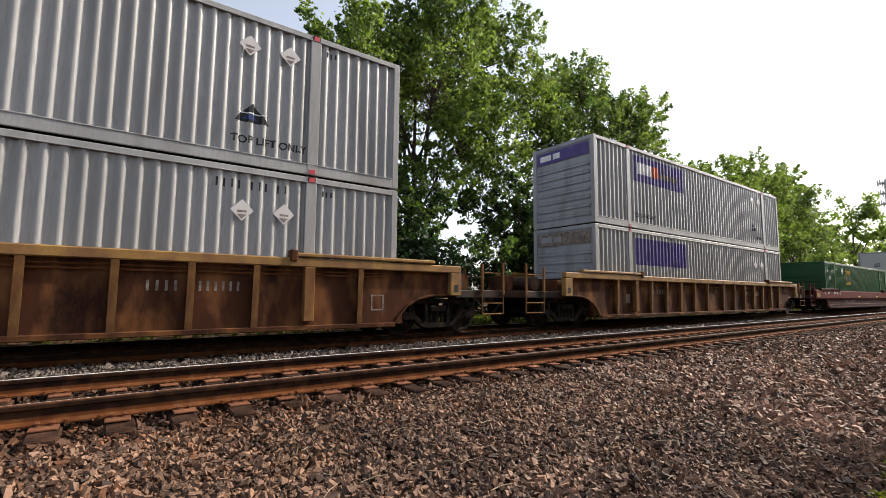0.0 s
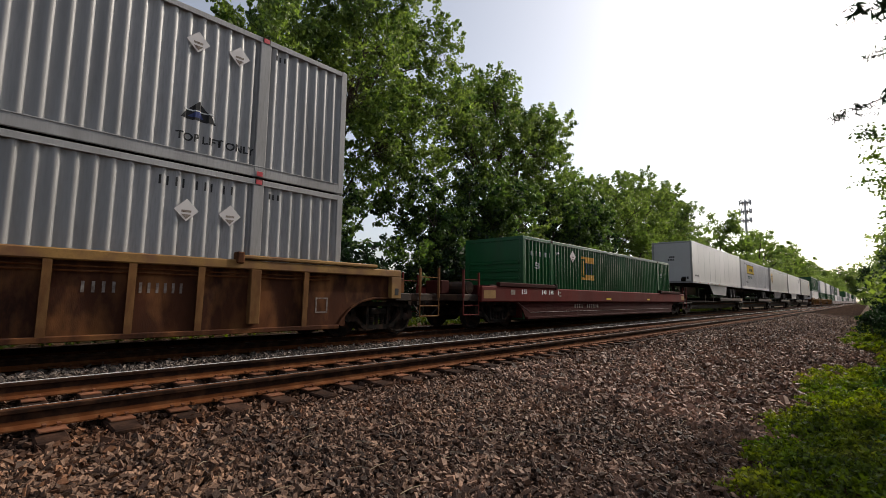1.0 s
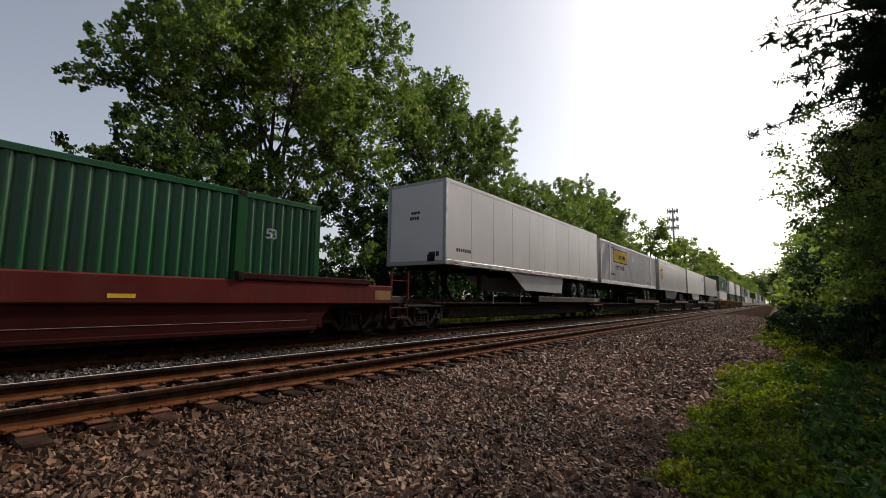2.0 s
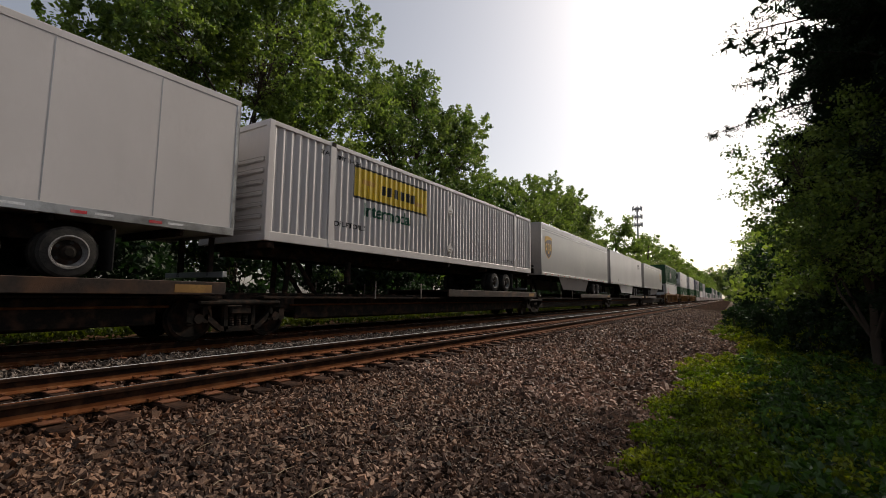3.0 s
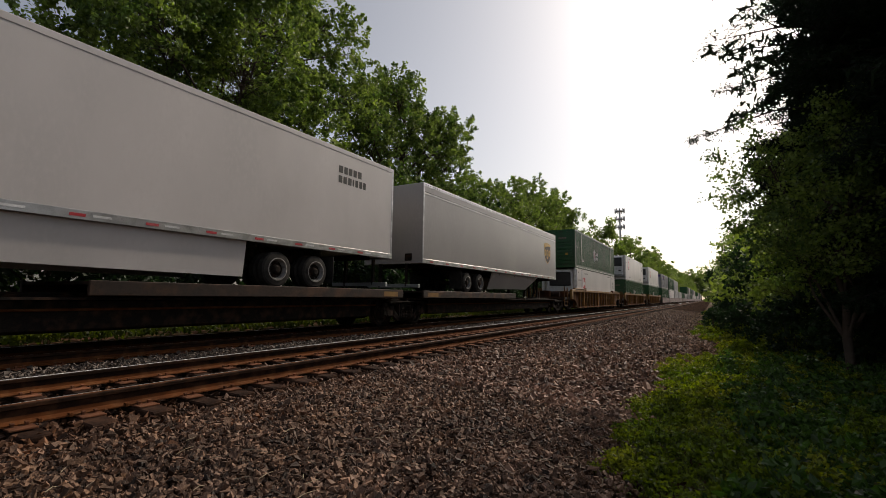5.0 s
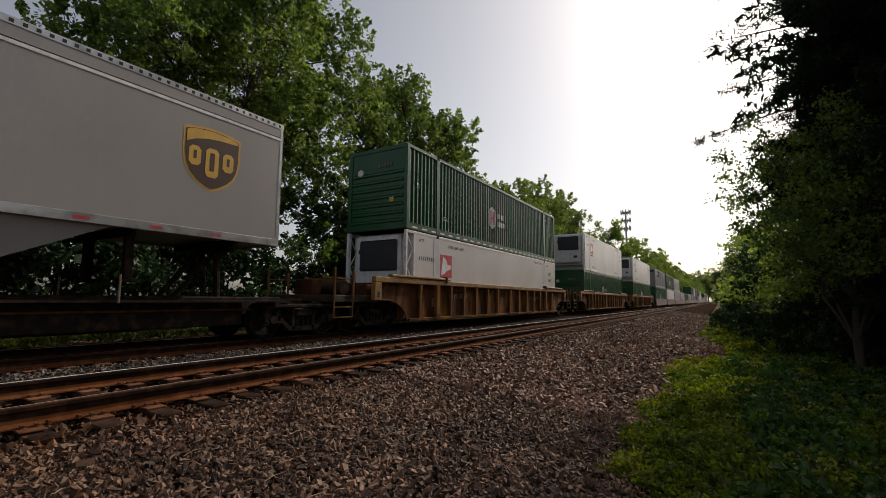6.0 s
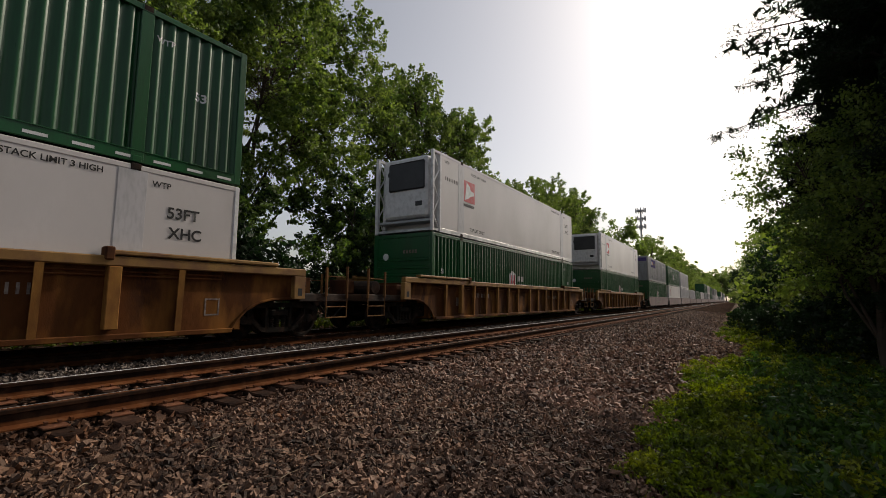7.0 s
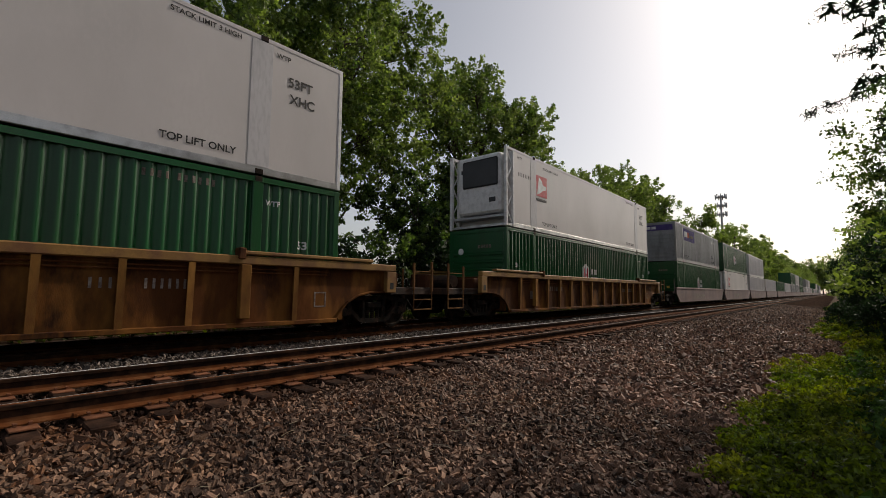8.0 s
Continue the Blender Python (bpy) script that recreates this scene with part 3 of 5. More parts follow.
low_tree = tree("broadleaf_tree", 6.6, 3.0, 1.0, 12, 26, 0.2, ("leaf_mid", "leaf_shade", "leaf_mid"), 21, "low dark green bushy tree behind the railway line", clump=0.5, stems=2, depth=1.2, shoots=3, masses=(
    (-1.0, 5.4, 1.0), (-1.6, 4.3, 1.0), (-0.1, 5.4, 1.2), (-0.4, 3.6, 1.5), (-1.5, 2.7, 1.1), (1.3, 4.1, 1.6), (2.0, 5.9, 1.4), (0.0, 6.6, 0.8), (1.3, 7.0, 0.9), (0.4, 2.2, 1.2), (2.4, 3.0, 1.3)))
low_tree.matrix_basis = pose(-17.8, 6.0, -0.2)
tagged(low_tree, group=WOOD)
thin_tree = tree("broadleaf_tree", 9.6, 3.0, 0.2, 230, 90, 0.2, ("leaf_shade", "leaf"), 31, "thin dark green tree with sparse leaves and bare twigs", 12, 0.62)
thin_tree.matrix_basis = pose(-23.5, 0.8, -0.2)
tagged(thin_tree, group=WOOD)
oak = tree("broadleaf_tree", 16.5, 5.7, 3.0, 9.5, 25, 0.23, ("leaf", "leaf_mid", "leaf"), 41, "rounded green broadleaf tree behind the railway line", clump=0.62, depth=2.2, shoots=3, masses=(
    (-0.6, 17.3, 2.0), (-3.4, 15.6, 2.3), (2.0, 16.4, 2.4), (4.6, 15.0, 2.1), (-0.6, 12.8, 3.0), (5.6, 12.6, 2.1), (-4.7, 11.4, 2.0), (3.7, 10.2, 2.5), (-6.0, 12.7, 1.6), (-3.3, 8.6, 2.5), (1.0, 7.5, 2.4), (5.5, 9.0, 2.2), (2.5, 13.5, 2.4)))
oak.matrix_basis = pose(-20.5, 28.4, -0.2)
tagged(oak, group=WOOD)
ash = tree("broadleaf_tree", 14.0, 5.4, 2.2, 6.0, 22, 0.27, ("leaf_light", "leaf"), 51, "light green broadleaf tree with an open crown", clump=0.65, depth=2.0, shoots=3, masses=(
    (-1.5, 14.2, 1.9), (1.6, 15.4, 1.9), (4.6, 14.0, 1.9), (0.5, 12.0, 2.6), (-3.6, 11.6, 2.0), (4.2, 10.6, 2.3), (-1.5, 9.0, 2.6), (2.6, 7.6, 2.5), (-3.8, 6.8, 2.2), (0.2, 5.0, 2.2)))
ash.matrix_basis = pose(-20, 55.5, -0.2)
tagged(ash, group=WOOD)
# all leaves in the darkest copy: shade below the wood is painted in
shrub = tree("shrub", 3.6, 2.3, 0.15, 90, 36, 0.24, ("leaf_shade", "leaf_shade"), 61, "dense green shrub at the edge of the wood", 10, 0.5, category="shrub", stems=3)
shrub.matrix_basis = pose(-16.5, 19, -0.2)
tagged(shrub, group="undergrowth beyond the train")

far_tree = tree("broadleaf_tree", 17.0, 5.6, 2.0, 130, 46, 0.52, ("leaf", "leaf_light"), 91, "green broadleaf tree far along the line", 14, 1.05)
far_tree.matrix_basis = pose(-19, 200, -0.2)
tagged(far_tree, group=WOOD)

rt = random.Random(5)
for x, y, kind, s in ((-24.5, -3.6, thin_tree, 0.86), (-22, 3.6, shrub, 1.25), (-22, -2, shrub, 1.5), (-21, 1, shrub, 1.3), (-27, -10, low_tree, 1.1), (-24, 3.0, low_tree, 0.8), (-18.5, 10.5, low_tree, 0.9), (-18.0, 18.5, low_tree, 1.0), (-18.5, 22.5, low_tree, 1.25), (-19, 26, low_tree, 1.1), (-19.5, 35, low_tree, 1.35), (-19, 39.5, low_tree, 1.4),
                      (-20, 41.2, ash, 0.8), (-20, 47.5, ash, 0.86), (-20, 64.5, ash, 0.98), (-20.5, 73, oak, 0.82), (-22, 83, far_tree, 0.82), (-20, 99, far_tree, 1.02), (-20, 114, far_tree, 0.85), (-19, 131, far_tree, 1.0), (-20, 148, far_tree, 1.14), (-17.5, 165, far_tree, 1.0), (-17.5, 188, far_tree, 1.05)):
    o = copy_thing(kind, pose(x, y, -0.2, 0, 0, rt.uniform(0, 360)) @ Matrix.Scale(s, 4))
    o.scale = (s, s, s)
for i in range(26):
    y = 205 + i * 13 + rt.uniform(-3, 3)
    s = rt.uniform(0.75, 1.1)
    o = copy_thing(far_tree, pose(-17.0 + rt.uniform(-2.5, 0.5), y, -0.2, 0, 0, rt.uniform(0, 360)))
    o.scale = (s, s, s)
for i in range(15):
    sc = rt.uniform(1.7, 2.3)
    o = copy_thing(far_tree, pose(-34 + i * 4.5, 655 + rt.uniform(-12, 12), -0.5, 0, 0, rt.uniform(0, 360)))
    o.scale = (sc, sc, sc)
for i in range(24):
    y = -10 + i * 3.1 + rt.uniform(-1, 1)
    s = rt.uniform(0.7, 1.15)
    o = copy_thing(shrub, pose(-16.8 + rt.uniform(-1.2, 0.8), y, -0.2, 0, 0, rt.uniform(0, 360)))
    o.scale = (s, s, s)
for i in range(14):
    y = 66 + i * 9 + rt.uniform(-2, 2)
    s = rt.uniform(0.9, 1.5)
    o = copy_thing(shrub, pose(-16.5 + rt.uniform(-1, 0.5), y, -0.2, 0, 0, rt.uniform(0, 360)))
    o.scale = (s, s, s)

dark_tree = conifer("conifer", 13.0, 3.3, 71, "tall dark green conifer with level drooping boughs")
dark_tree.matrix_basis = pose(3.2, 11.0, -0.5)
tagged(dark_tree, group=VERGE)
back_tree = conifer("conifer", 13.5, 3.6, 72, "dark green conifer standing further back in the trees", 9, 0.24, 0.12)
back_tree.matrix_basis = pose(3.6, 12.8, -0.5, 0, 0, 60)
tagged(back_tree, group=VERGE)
# the copy at y 8.8 is unseen, added to cast shade on the verge
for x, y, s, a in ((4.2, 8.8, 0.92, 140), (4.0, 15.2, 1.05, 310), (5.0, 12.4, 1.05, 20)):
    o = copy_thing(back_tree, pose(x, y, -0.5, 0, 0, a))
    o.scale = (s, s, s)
bush = tree("bush", 5.2, 2.3, 0.1, 170, 70, 0.15, ("leaf_light", "leaf", "leaf_shade"), 81, "leafy green bush crowding the edge of the ballast", 14, 0.5, category="bush", stems=3)
bush.matrix_basis = pose(3.2, 17, -0.5)
tagged(bush, group=VERGE)
for x, y, s in ((3.9, 14.0, 0.7), (3.5, 22, 1.1), (3.6, 28, 1.2), (3.8, 35, 1.3), (3.8, 44, 1.4), (3.8, 55, 1.5), (3.6, 68, 1.6), (3.4, 84, 1.6), (3.2, 105, 1.7), (2.8, 130, 1.8), (2.2, 165, 1.9), (1.8, 210, 2.0), (1.0, 270, 2.0), (6.5, 20, 1.8), (7, 30, 1.9), (7, 45, 1.9)):
    o = copy_thing(bush, pose(x, y, -0.5, 0, 0, rt.uniform(0, 360)))
    o.scale = (s, s, s)


sapling = tree("sapling", 5.0, 1.9, 1.7, 380, 80, 0.07, ("leaf_light", "leaf", "leaf_mid"), 95, "slender green sapling with fine sprays of small leaves over the verge", 16, 0.3)
sapling.matrix_basis = pose(2.05, 11.0, -0.5)
tagged(sapling, group=VERGE)
for x, y, sc in ((0.1, 24, 0.32), (0.9, 19.5, 0.36), (0.8, 30, 0.42), (0.9, 38, 0.5), (1.7, 14.5, 0.4), (2.9, 12.5, 0.5), (3.5, 12.2, 0.65), (4.3, 10.2, 0.6), (4.8, 8.4, 0.55)):
    o = copy_thing(shrub, pose(x, y, ground_height(x, y) - 0.05, 0, 0, rt.uniform(0, 360)))
    o.scale = (sc, sc, sc)


def verge_edge(x, y):
    """How far left the plants of the verge reach at y."""
    edge = -0.8 + 0.35 * noise.noise((0.0, y * 0.45, 1.7)) + 0.25 * noise.noise((x * 2, y * 2, 5.0))
    if y > 12:
        edge += 0.9 * min(1.0, max(0.0, (y - 12.5) / 1.5)) * min(1.0, max(0.0, (20.5 - y) / 2.0)) + 0.1
    return edge


def weeds(name, count, region, height, size, material, label, seed, dome=0.3, per=34, thin=-0.2):
    """Low plants in rounded tufts, each a dome of small leaves over a few stems."""
    rng = random.Random(seed)
    centres, spread = [], []
    made = 0
    for _ in range(count * 4):
        if made >= count:
            break
        x, y = rng.uniform(region[0], region[1]), region[2] + (region[3] - region[2]) * rng.random() ** 1.4
        edge = verge_edge(x, y)
        if x < edge or noise.noise((x * 0.9, y * 0.9, 9.0)) < thin:
            continue
        made += 1
        grow = min(1.0, 0.35 + (x - edge) * 0.8)
        r = dome * rng.uniform(0.45, 1.1) * (0.5 + 0.5 * grow)
        h = height * rng.uniform(0.35, 1.0) * grow * (0.7 + 0.6 * max(0.0, noise.noise((x * 1.3, y * 1.3, 2.0)) + 0.3))
        g = ground_height(x, y)
        for k in range(9):
            a, q = rng.uniform(0, 6.283), rng.random() ** 0.5
            centres.append((x + r * q * math.cos(a), y + r * q * math.sin(a), g + 0.03 + h * (1 - 0.75 * q * q) * rng.uniform(0.55, 1.1)))
            spread.append(rng.uniform(0.05, 0.11) * (size / 0.045) ** 0.5)
    return tagged(new(name, leaf_mesh(name, centres, spread, per, size, M[material], seed, 0.6, -0.1, 0.3)), label, "weeds", kind="stuff")


weeds("verge_weeds", 900, (-1.4, 2.2, 2.2, 17), 0.34, 0.048, "weed", "bright yellow green low weeds on the verge", 3, 0.3, 25)
weeds("shaded_weeds", 700, (0.1, 4.5, 0.9, 12), 0.5, 0.075, "weed_dark", "broad-leaved weeds under the trees, green darkened for their shade", 12, 0.34, 20, -0.4)
weeds("low_creepers", 420, (-1.5, 1.0, 1.5, 12), 0.1, 0.035, "weed", "low creeping weeds among the stones", 15, 0.22, 12, -0.5)
weeds("verge_weeds_far", 420, (-1.2, 3.0, 15, 70), 0.5, 0.09, "weed", "green weeds along the verge further on", 4, 0.5, 26)


def grass(name, count, region, size, seed, label):
    rng = random.Random(seed)
    c = [(rng.uniform(region[0], region[1]), rng.uniform(region[2], region[3])) for _ in range(count)]
    c = [(x, y, ground_height(x, y) + 0.1) for x, y in c]
    return tagged(new(name, leaf_mesh(name, c, [0.22] * len(c), 9, size, M["grass"], seed, 0.6, -1.2)), label, "grass", kind="stuff")


grass("far_grass", 5000, (-16.5, -12.7, -8, 70), 0.13, 6, "sunlit yellow green grass beyond the train")


def twigs():
    rng = random.Random(8)
    verts, faces = [], []
    for _ in range(280):
        x, y = rng.uniform(-4, -0.8), rng.uniform(1.2, 11)
        a, ln = rng.uniform(0, math.pi), rng.uniform(0.07, 0.28)
        p = Vector((x, y, ground_height(x, y) + 0.055))
        d = Vector((math.cos(a), math.sin(a), rng.uniform(-0.1, 0.2))) * ln
        limb(verts, faces, [p - d / 2, p + Vector((rng.uniform(-0.01, 0.01), rng.uniform(-0.01, 0.01), 0.01)), p + d / 2], [0.004, 0.0035, 0.002], 4)
    return tagged(new("dry_twigs", quads("dry_twigs", verts, faces, M["twig"])), "thin pale dry twigs lying on the stones", "twigs", kind="stuff")


twigs()


def cell_tower():
    t = empty("cell_tower", label="distant grey mobile phone mast with antenna panels", category="tower")
    part("pole", rod((0, 0, -1), (0, 0, 45.5), 0.7, 0.4, 10), M["galv"], t)
    for z in (44.5, 40.5, 36.5):
        part("platform", rod((0, 0, z - 0.2), (0, 0, z + 0.1), 1.9, 1.9, 12), M["galv"], t)
        for k in range(9):
            a = 2 * math.pi * k / 9
            cx, cy = 2.3 * math.cos(a), 2.3 * math.sin(a)
            o = part("antenna", box(-0.12, 0.12, -0.22, 0.22, -1.0, 1.3, 0.03), M["galv"], t)
            o.matrix_basis = pose(cx, cy, z, 0, 0, math.degrees(a))
    t.matrix_basis = pose(-38, 238, 0)
    return t


cell_tower()


# ---- containers ----
RIB = 0.236
HALF = 1.295


def rib(y):
    """Depth of the pressed ribs at y, 0 at the crests."""
    p = (y % RIB) / RIB
    for a, b, da, db in ((0.0, 0.3, 0.0, 0.0), (0.3, 0.43, 0.0, -0.046), (0.43, 0.87, -0.046, -0.046), (0.87, 1.0, -0.046, 0.0)):
        if p <= b:
            return da + (db - da) * (p - a) / (b - a)
    return 0.0


def breaks(y0, y1):
    out = [y0]
    k = math.floor(y0 / RIB)
    while k * RIB < y1:
        for p in (0.0, 0.3, 0.43, 0.87):
            v = (k + p) * RIB
            if y0 + 1e-4 < v < y1 - 1e-4:
                out.append(v)
        k += 1
    return out + [y1]


def ribbed_sheet(y0, y1, z0, z1, x, side, lift=0.0):
    ys = breaks(y0, y1)
    bm = bmesh.new()
    a = [bm.verts.new((side * (x + rib(y) + lift), y, z0)) for y in ys]
    b = [bm.verts.new((side * (x + rib(y) + lift), y, z1)) for y in ys]
    for i in range(len(ys) - 1):
        bm.faces.new((a[i], a[i + 1], b[i + 1], b[i]))
    return bm


def flat_bm(outline):
    bm = bmesh.new()
    bm.faces.new([bm.verts.new((u, v, 0)) for u, v in outline])
    return bm


def text_bm(body, size):
    cu = bpy.data.curves.new("text", "FONT")
    cu.body, cu.size, cu.offset = body, size, size * 0.022
    ob = bpy.data.objects.new("text", cu)
    me = bpy.data.meshes.new_from_object(ob)
    bm = bmesh.new()
    bm.from_mesh(me)
    bpy.data.objects.remove(ob)
    bpy.data.curves.remove(cu)
    bpy.data.meshes.remove(me)
    return bm


def bars_bm(widths, h, gap=0.35):
    """A row of plain bars for lettering that cannot be read."""
    bm, u = bmesh.new(), 0.0
    for w in widths:
        bm.faces.new([bm.verts.new((u + a, b, 0)) for a, b in ((0, 0), (w, 0), (w, h), (0, h))])
        u += w + gap * h
    return bm


def lay_on_side(name, bm, material, parent, y0, z0, x=HALF, ribbed=True, lift=0.004, label=""):
    """Puts a flat drawing (u along the train, v up) on the side that faces the near track, pressed over its ribs."""
    if ribbed:
        us = [v.co.x for v in bm.verts]
        for b in breaks(y0 + min(us), y0 + max(us))[1:-1]:
            bmesh.ops.bisect_plane(bm, geom=bm.verts[:] + bm.edges[:] + bm.faces[:], plane_co=(b - y0, 0, 0), plane_no=(1, 0, 0))
    for v in bm.verts:
        y = y0 + v.co.x
        v.co = Vector((x + lift + (rib(y) if ribbed else 0.0), y, z0 + v.co.y))
    return part(name, bm, material, parent, label)


def lay_on_end(name, bm, material, parent, y, x0, z0, label=""):
    for v in bm.verts:
        v.co = Vector((x0 + v.co.x, y - 0.006, z0 + v.co.y))
    return part(name, bm, material, parent, label)


def diamond(parent, y, z, s=0.3, x=HALF, ribbed=False):
    for v_s, m, lift in ((s, "white", 0.008),):
        lay_on_side("placard", flat_bm(((0, -v_s), (v_s, 0), (0, v_s), (-v_s, 0))), M[m], parent, y, z, x, ribbed, lift, "white diamond placard")
    lay_on_side("placard_mark", flat_bm(((0, -0.8 * s), (0.42 * s, -0.38 * s), (-0.42 * s, -0.38 * s))), M["faded"], parent, y, z, x, ribbed, 0.011)
    lay_on_side("placard_mark", bars_bm((0.8 * s,), 0.04), M["faded"], parent, y - 0.4 * s, z - 0.04, x, ribbed, 0.011)


def ribbed_container(name, body, label, length, height, end="doors", posts=1.98, end_body=None, cat="container", plain=False):
    """Steel intermodal container, origin in the middle of its floor: corner and lifting posts, rails, ribbed walls, roof, ends, castings."""
    c = empty(name, label=label, category=cat)
    h2, e = length / 2, M[end_body or body]
    m = M[body]
    for s in (-1, 1):
        part("side_wall", ribbed_sheet(-h2 + 0.1, h2 - 0.1, 0.14, height - 0.1, HALF - 0.02, s), m, c, smooth=True)
        part("bottom_rail", box(s * HALF - 0.05 * s, s * HALF, -h2 + 0.05, h2 - 0.05, 0.0, 0.22, 0.012), m, c)
        part("top_rail", box(s * HALF - 0.06 * s, s * HALF, -h2 + 0.05, h2 - 0.05, height - 0.12, height - 0.004, 0.012), m, c)
        for y in (-h2, h2 - 0.15):
            part("corner_post", box(s * HALF - 0.13 * s, s * HALF + 0.004 * s, y, y + 0.15, 0.0, height, 0.015), m, c)
        for y in (-h2 + posts, h2 - posts):
            part("lifting_post", box(s * HALF - 0.1 * s, s * HALF + 0.006 * s, y - 0.11, y + 0.11, 0.0, height + 0.004, 0.012), m, c)
            for z in () if plain else (0.0, height - 0.12):
                part("corner_casting", box(s * HALF - 0.12 * s, s * HALF + 0.012 * s, y - 0.085, y + 0.085, z, z + 0.125, 0.014), M["steel_dark"] if z else m, c)
    part("roof", box(-HALF + 0.03, HALF - 0.03, -h2 + 0.05, h2 - 0.05, height - 0.06, height - 0.02), m, c)
    part("floor", box(-HALF + 0.03, HALF - 0.03, -h2 + 0.05, h2 - 0.05, 0.05, 0.12), M["steel_dark"], c)
    for y, s in ((-h2, -1), (h2, 1)):
        w = part("end_wall", box(-HALF + 0.1, HALF - 0.1, min(y - s * 0.07, y - s * 0.03), max(y - s * 0.07, y - s * 0.03), 0.1, height - 0.1), e, c)
        part("end_sill", box(-HALF + 0.1, HALF - 0.1, min(y, y - s * 0.06), max(y, y - s * 0.06), 0.0, 0.16, 0.01), e, c)
        part("end_header", box(-HALF + 0.1, HALF - 0.1, min(y, y - s * 0.06), max(y, y - s * 0.06), height - 0.14, height, 0.01), e, c)
        if plain:
            continue
        if end == "doors" and s < 0:
            for x in (-0.75, -0.28, 0.28, 0.75):
                part("lock_rod", rod((x, y + 0.01, 0.12), (x, y + 0.01, height - 0.1), 0.018, n=6), M["galv"], c)
            for x in (-0.02,):
                part("door_seam", box(x, x + 0.04, y + 0.02, y + 0.034, 0.16, height - 0.14), M["ink"], c)
            for z in (0.55, 1.05, 1.55, 2.05, 2.5):
                part("door_rib", box(-HALF + 0.14, HALF - 0.14, y + 0.014, y + 0.034, z, z + 0.09, 0.008), e, c)
        else:
            for k in range(7):
                z = 0.24 + k * (height - 0.95) / 7
                part("end_rib", box(-HALF + 0.16, HALF - 0.16, min(y - s * 0.035, y), max(y - s * 0.035, y), z, z + 0.12, 0.03), e, c)
    return c


def reefer_container(name, label, length, height, unit="front"):
    """Smooth white insulated container with the cooling unit and an open braced frame at its forward end."""
    c = empty(name, label=label, category="container")
    h2, m, gap = length / 2, M["white"], 0.55
    for s in (-1, 1):
        part("side_wall", box(s * HALF - 0.06 * s, s * HALF - 0.006 * s, -h2 + gap, h2 - 0.04, 0.12, height - 0.08), m, c)
        part("bottom_rail", box(s * HALF - 0.08 * s, s * HALF + 0.004 * s, -h2 + gap - 0.05, h2, 0.0, 0.16, 0.012), M["alu"], c)
        part("top_rail", box(s * HALF - 0.08 * s, s * HALF + 0.004 * s, -h2, h2, height - 0.1, height, 0.012), m, c)
        for y in (-h2 + 1.98, h2 - 1.98):
            part("lifting_panel", box(s * HALF - 0.05 * s, s * HALF + 0.002 * s, y - 0.26, y + 0.2, 0.16, height - 0.1, 0.002), M["panel_grey"], c)
            for z in (0.0, height - 0.1):
                part("corner_casting", box(s * HALF - 0.12 * s, s * HALF + 0.012 * s, y - 0.09, y + 0.09, z, z + 0.12, 0.014), M["steel_dark"], c)
        for y in (-h2, -h2 + gap - 0.1, h2 - 0.1):
            part("frame_post", box(s * HALF - 0.1 * s, s * HALF + 0.006 * s, y, y + 0.1, 0.0, height, 0.012), M["white_clean"], c)
        zs = np.linspace(0.1, height - 0.12, 6)
        for k in range(5):
            ya, yb = (-h2 + 0.1, -h2 + gap - 0.1) if k % 2 else (-h2 + gap - 0.1, -h2 + 0.1)
            part("brace", rod((s * HALF - 0.05 * s, ya, zs[k]), (s * HALF - 0.05 * s, yb, zs[k + 1]), 0.026, n=6), M["white_clean"], c)
    part("roof", box(-HALF + 0.02, HALF - 0.02, -h2 + gap, h2 - 0.02, height - 0.08, height - 0.02), m, c)
    part("floor", box(-HALF + 0.02, HALF - 0.02, -h2 + 0.02, h2 - 0.02, 0.03, 0.12), M["alu"], c)
    part("bulkhead", box(-HALF + 0.06, HALF - 0.06, -h2 + gap, -h2 + gap + 0.05, 0.12, height - 0.08), m, c)
    part("rear_door", box(-HALF + 0.1, HALF - 0.1, h2 - 0.06, h2 - 0.01, 0.12, height - 0.08), m, c)
    u = part("cooling_unit", box(-0.98, 0.98, -h2 + 0.08, -h2 + gap, 0.55, height - 0.12, 0.08), M["white_clean"], c, "white cooling unit with a black grille")
    part("grille", box(-0.72, 0.9, -h2 + 0.05, -h2 + 0.1, height - 1.35, height - 0.3, 0.05), M["black"], u, "black air grille")
    part("display", box(0.5, 0.78, -h2 + 0.055, -h2 + 0.09, 0.95, 1.12, 0.01), M["black"], u)
    part("vent", box(-0.8, -0.55, -h2 + 0.055, -h2 + 0.09, height - 0.75, height - 0.6, 0.01), M["black"], u)
    part("tray", box(-HALF + 0.12, HALF - 0.12, -h2 + 0.05, -h2 + gap, 0.36, 0.46, 0.01), M["galv"], c)
    return c


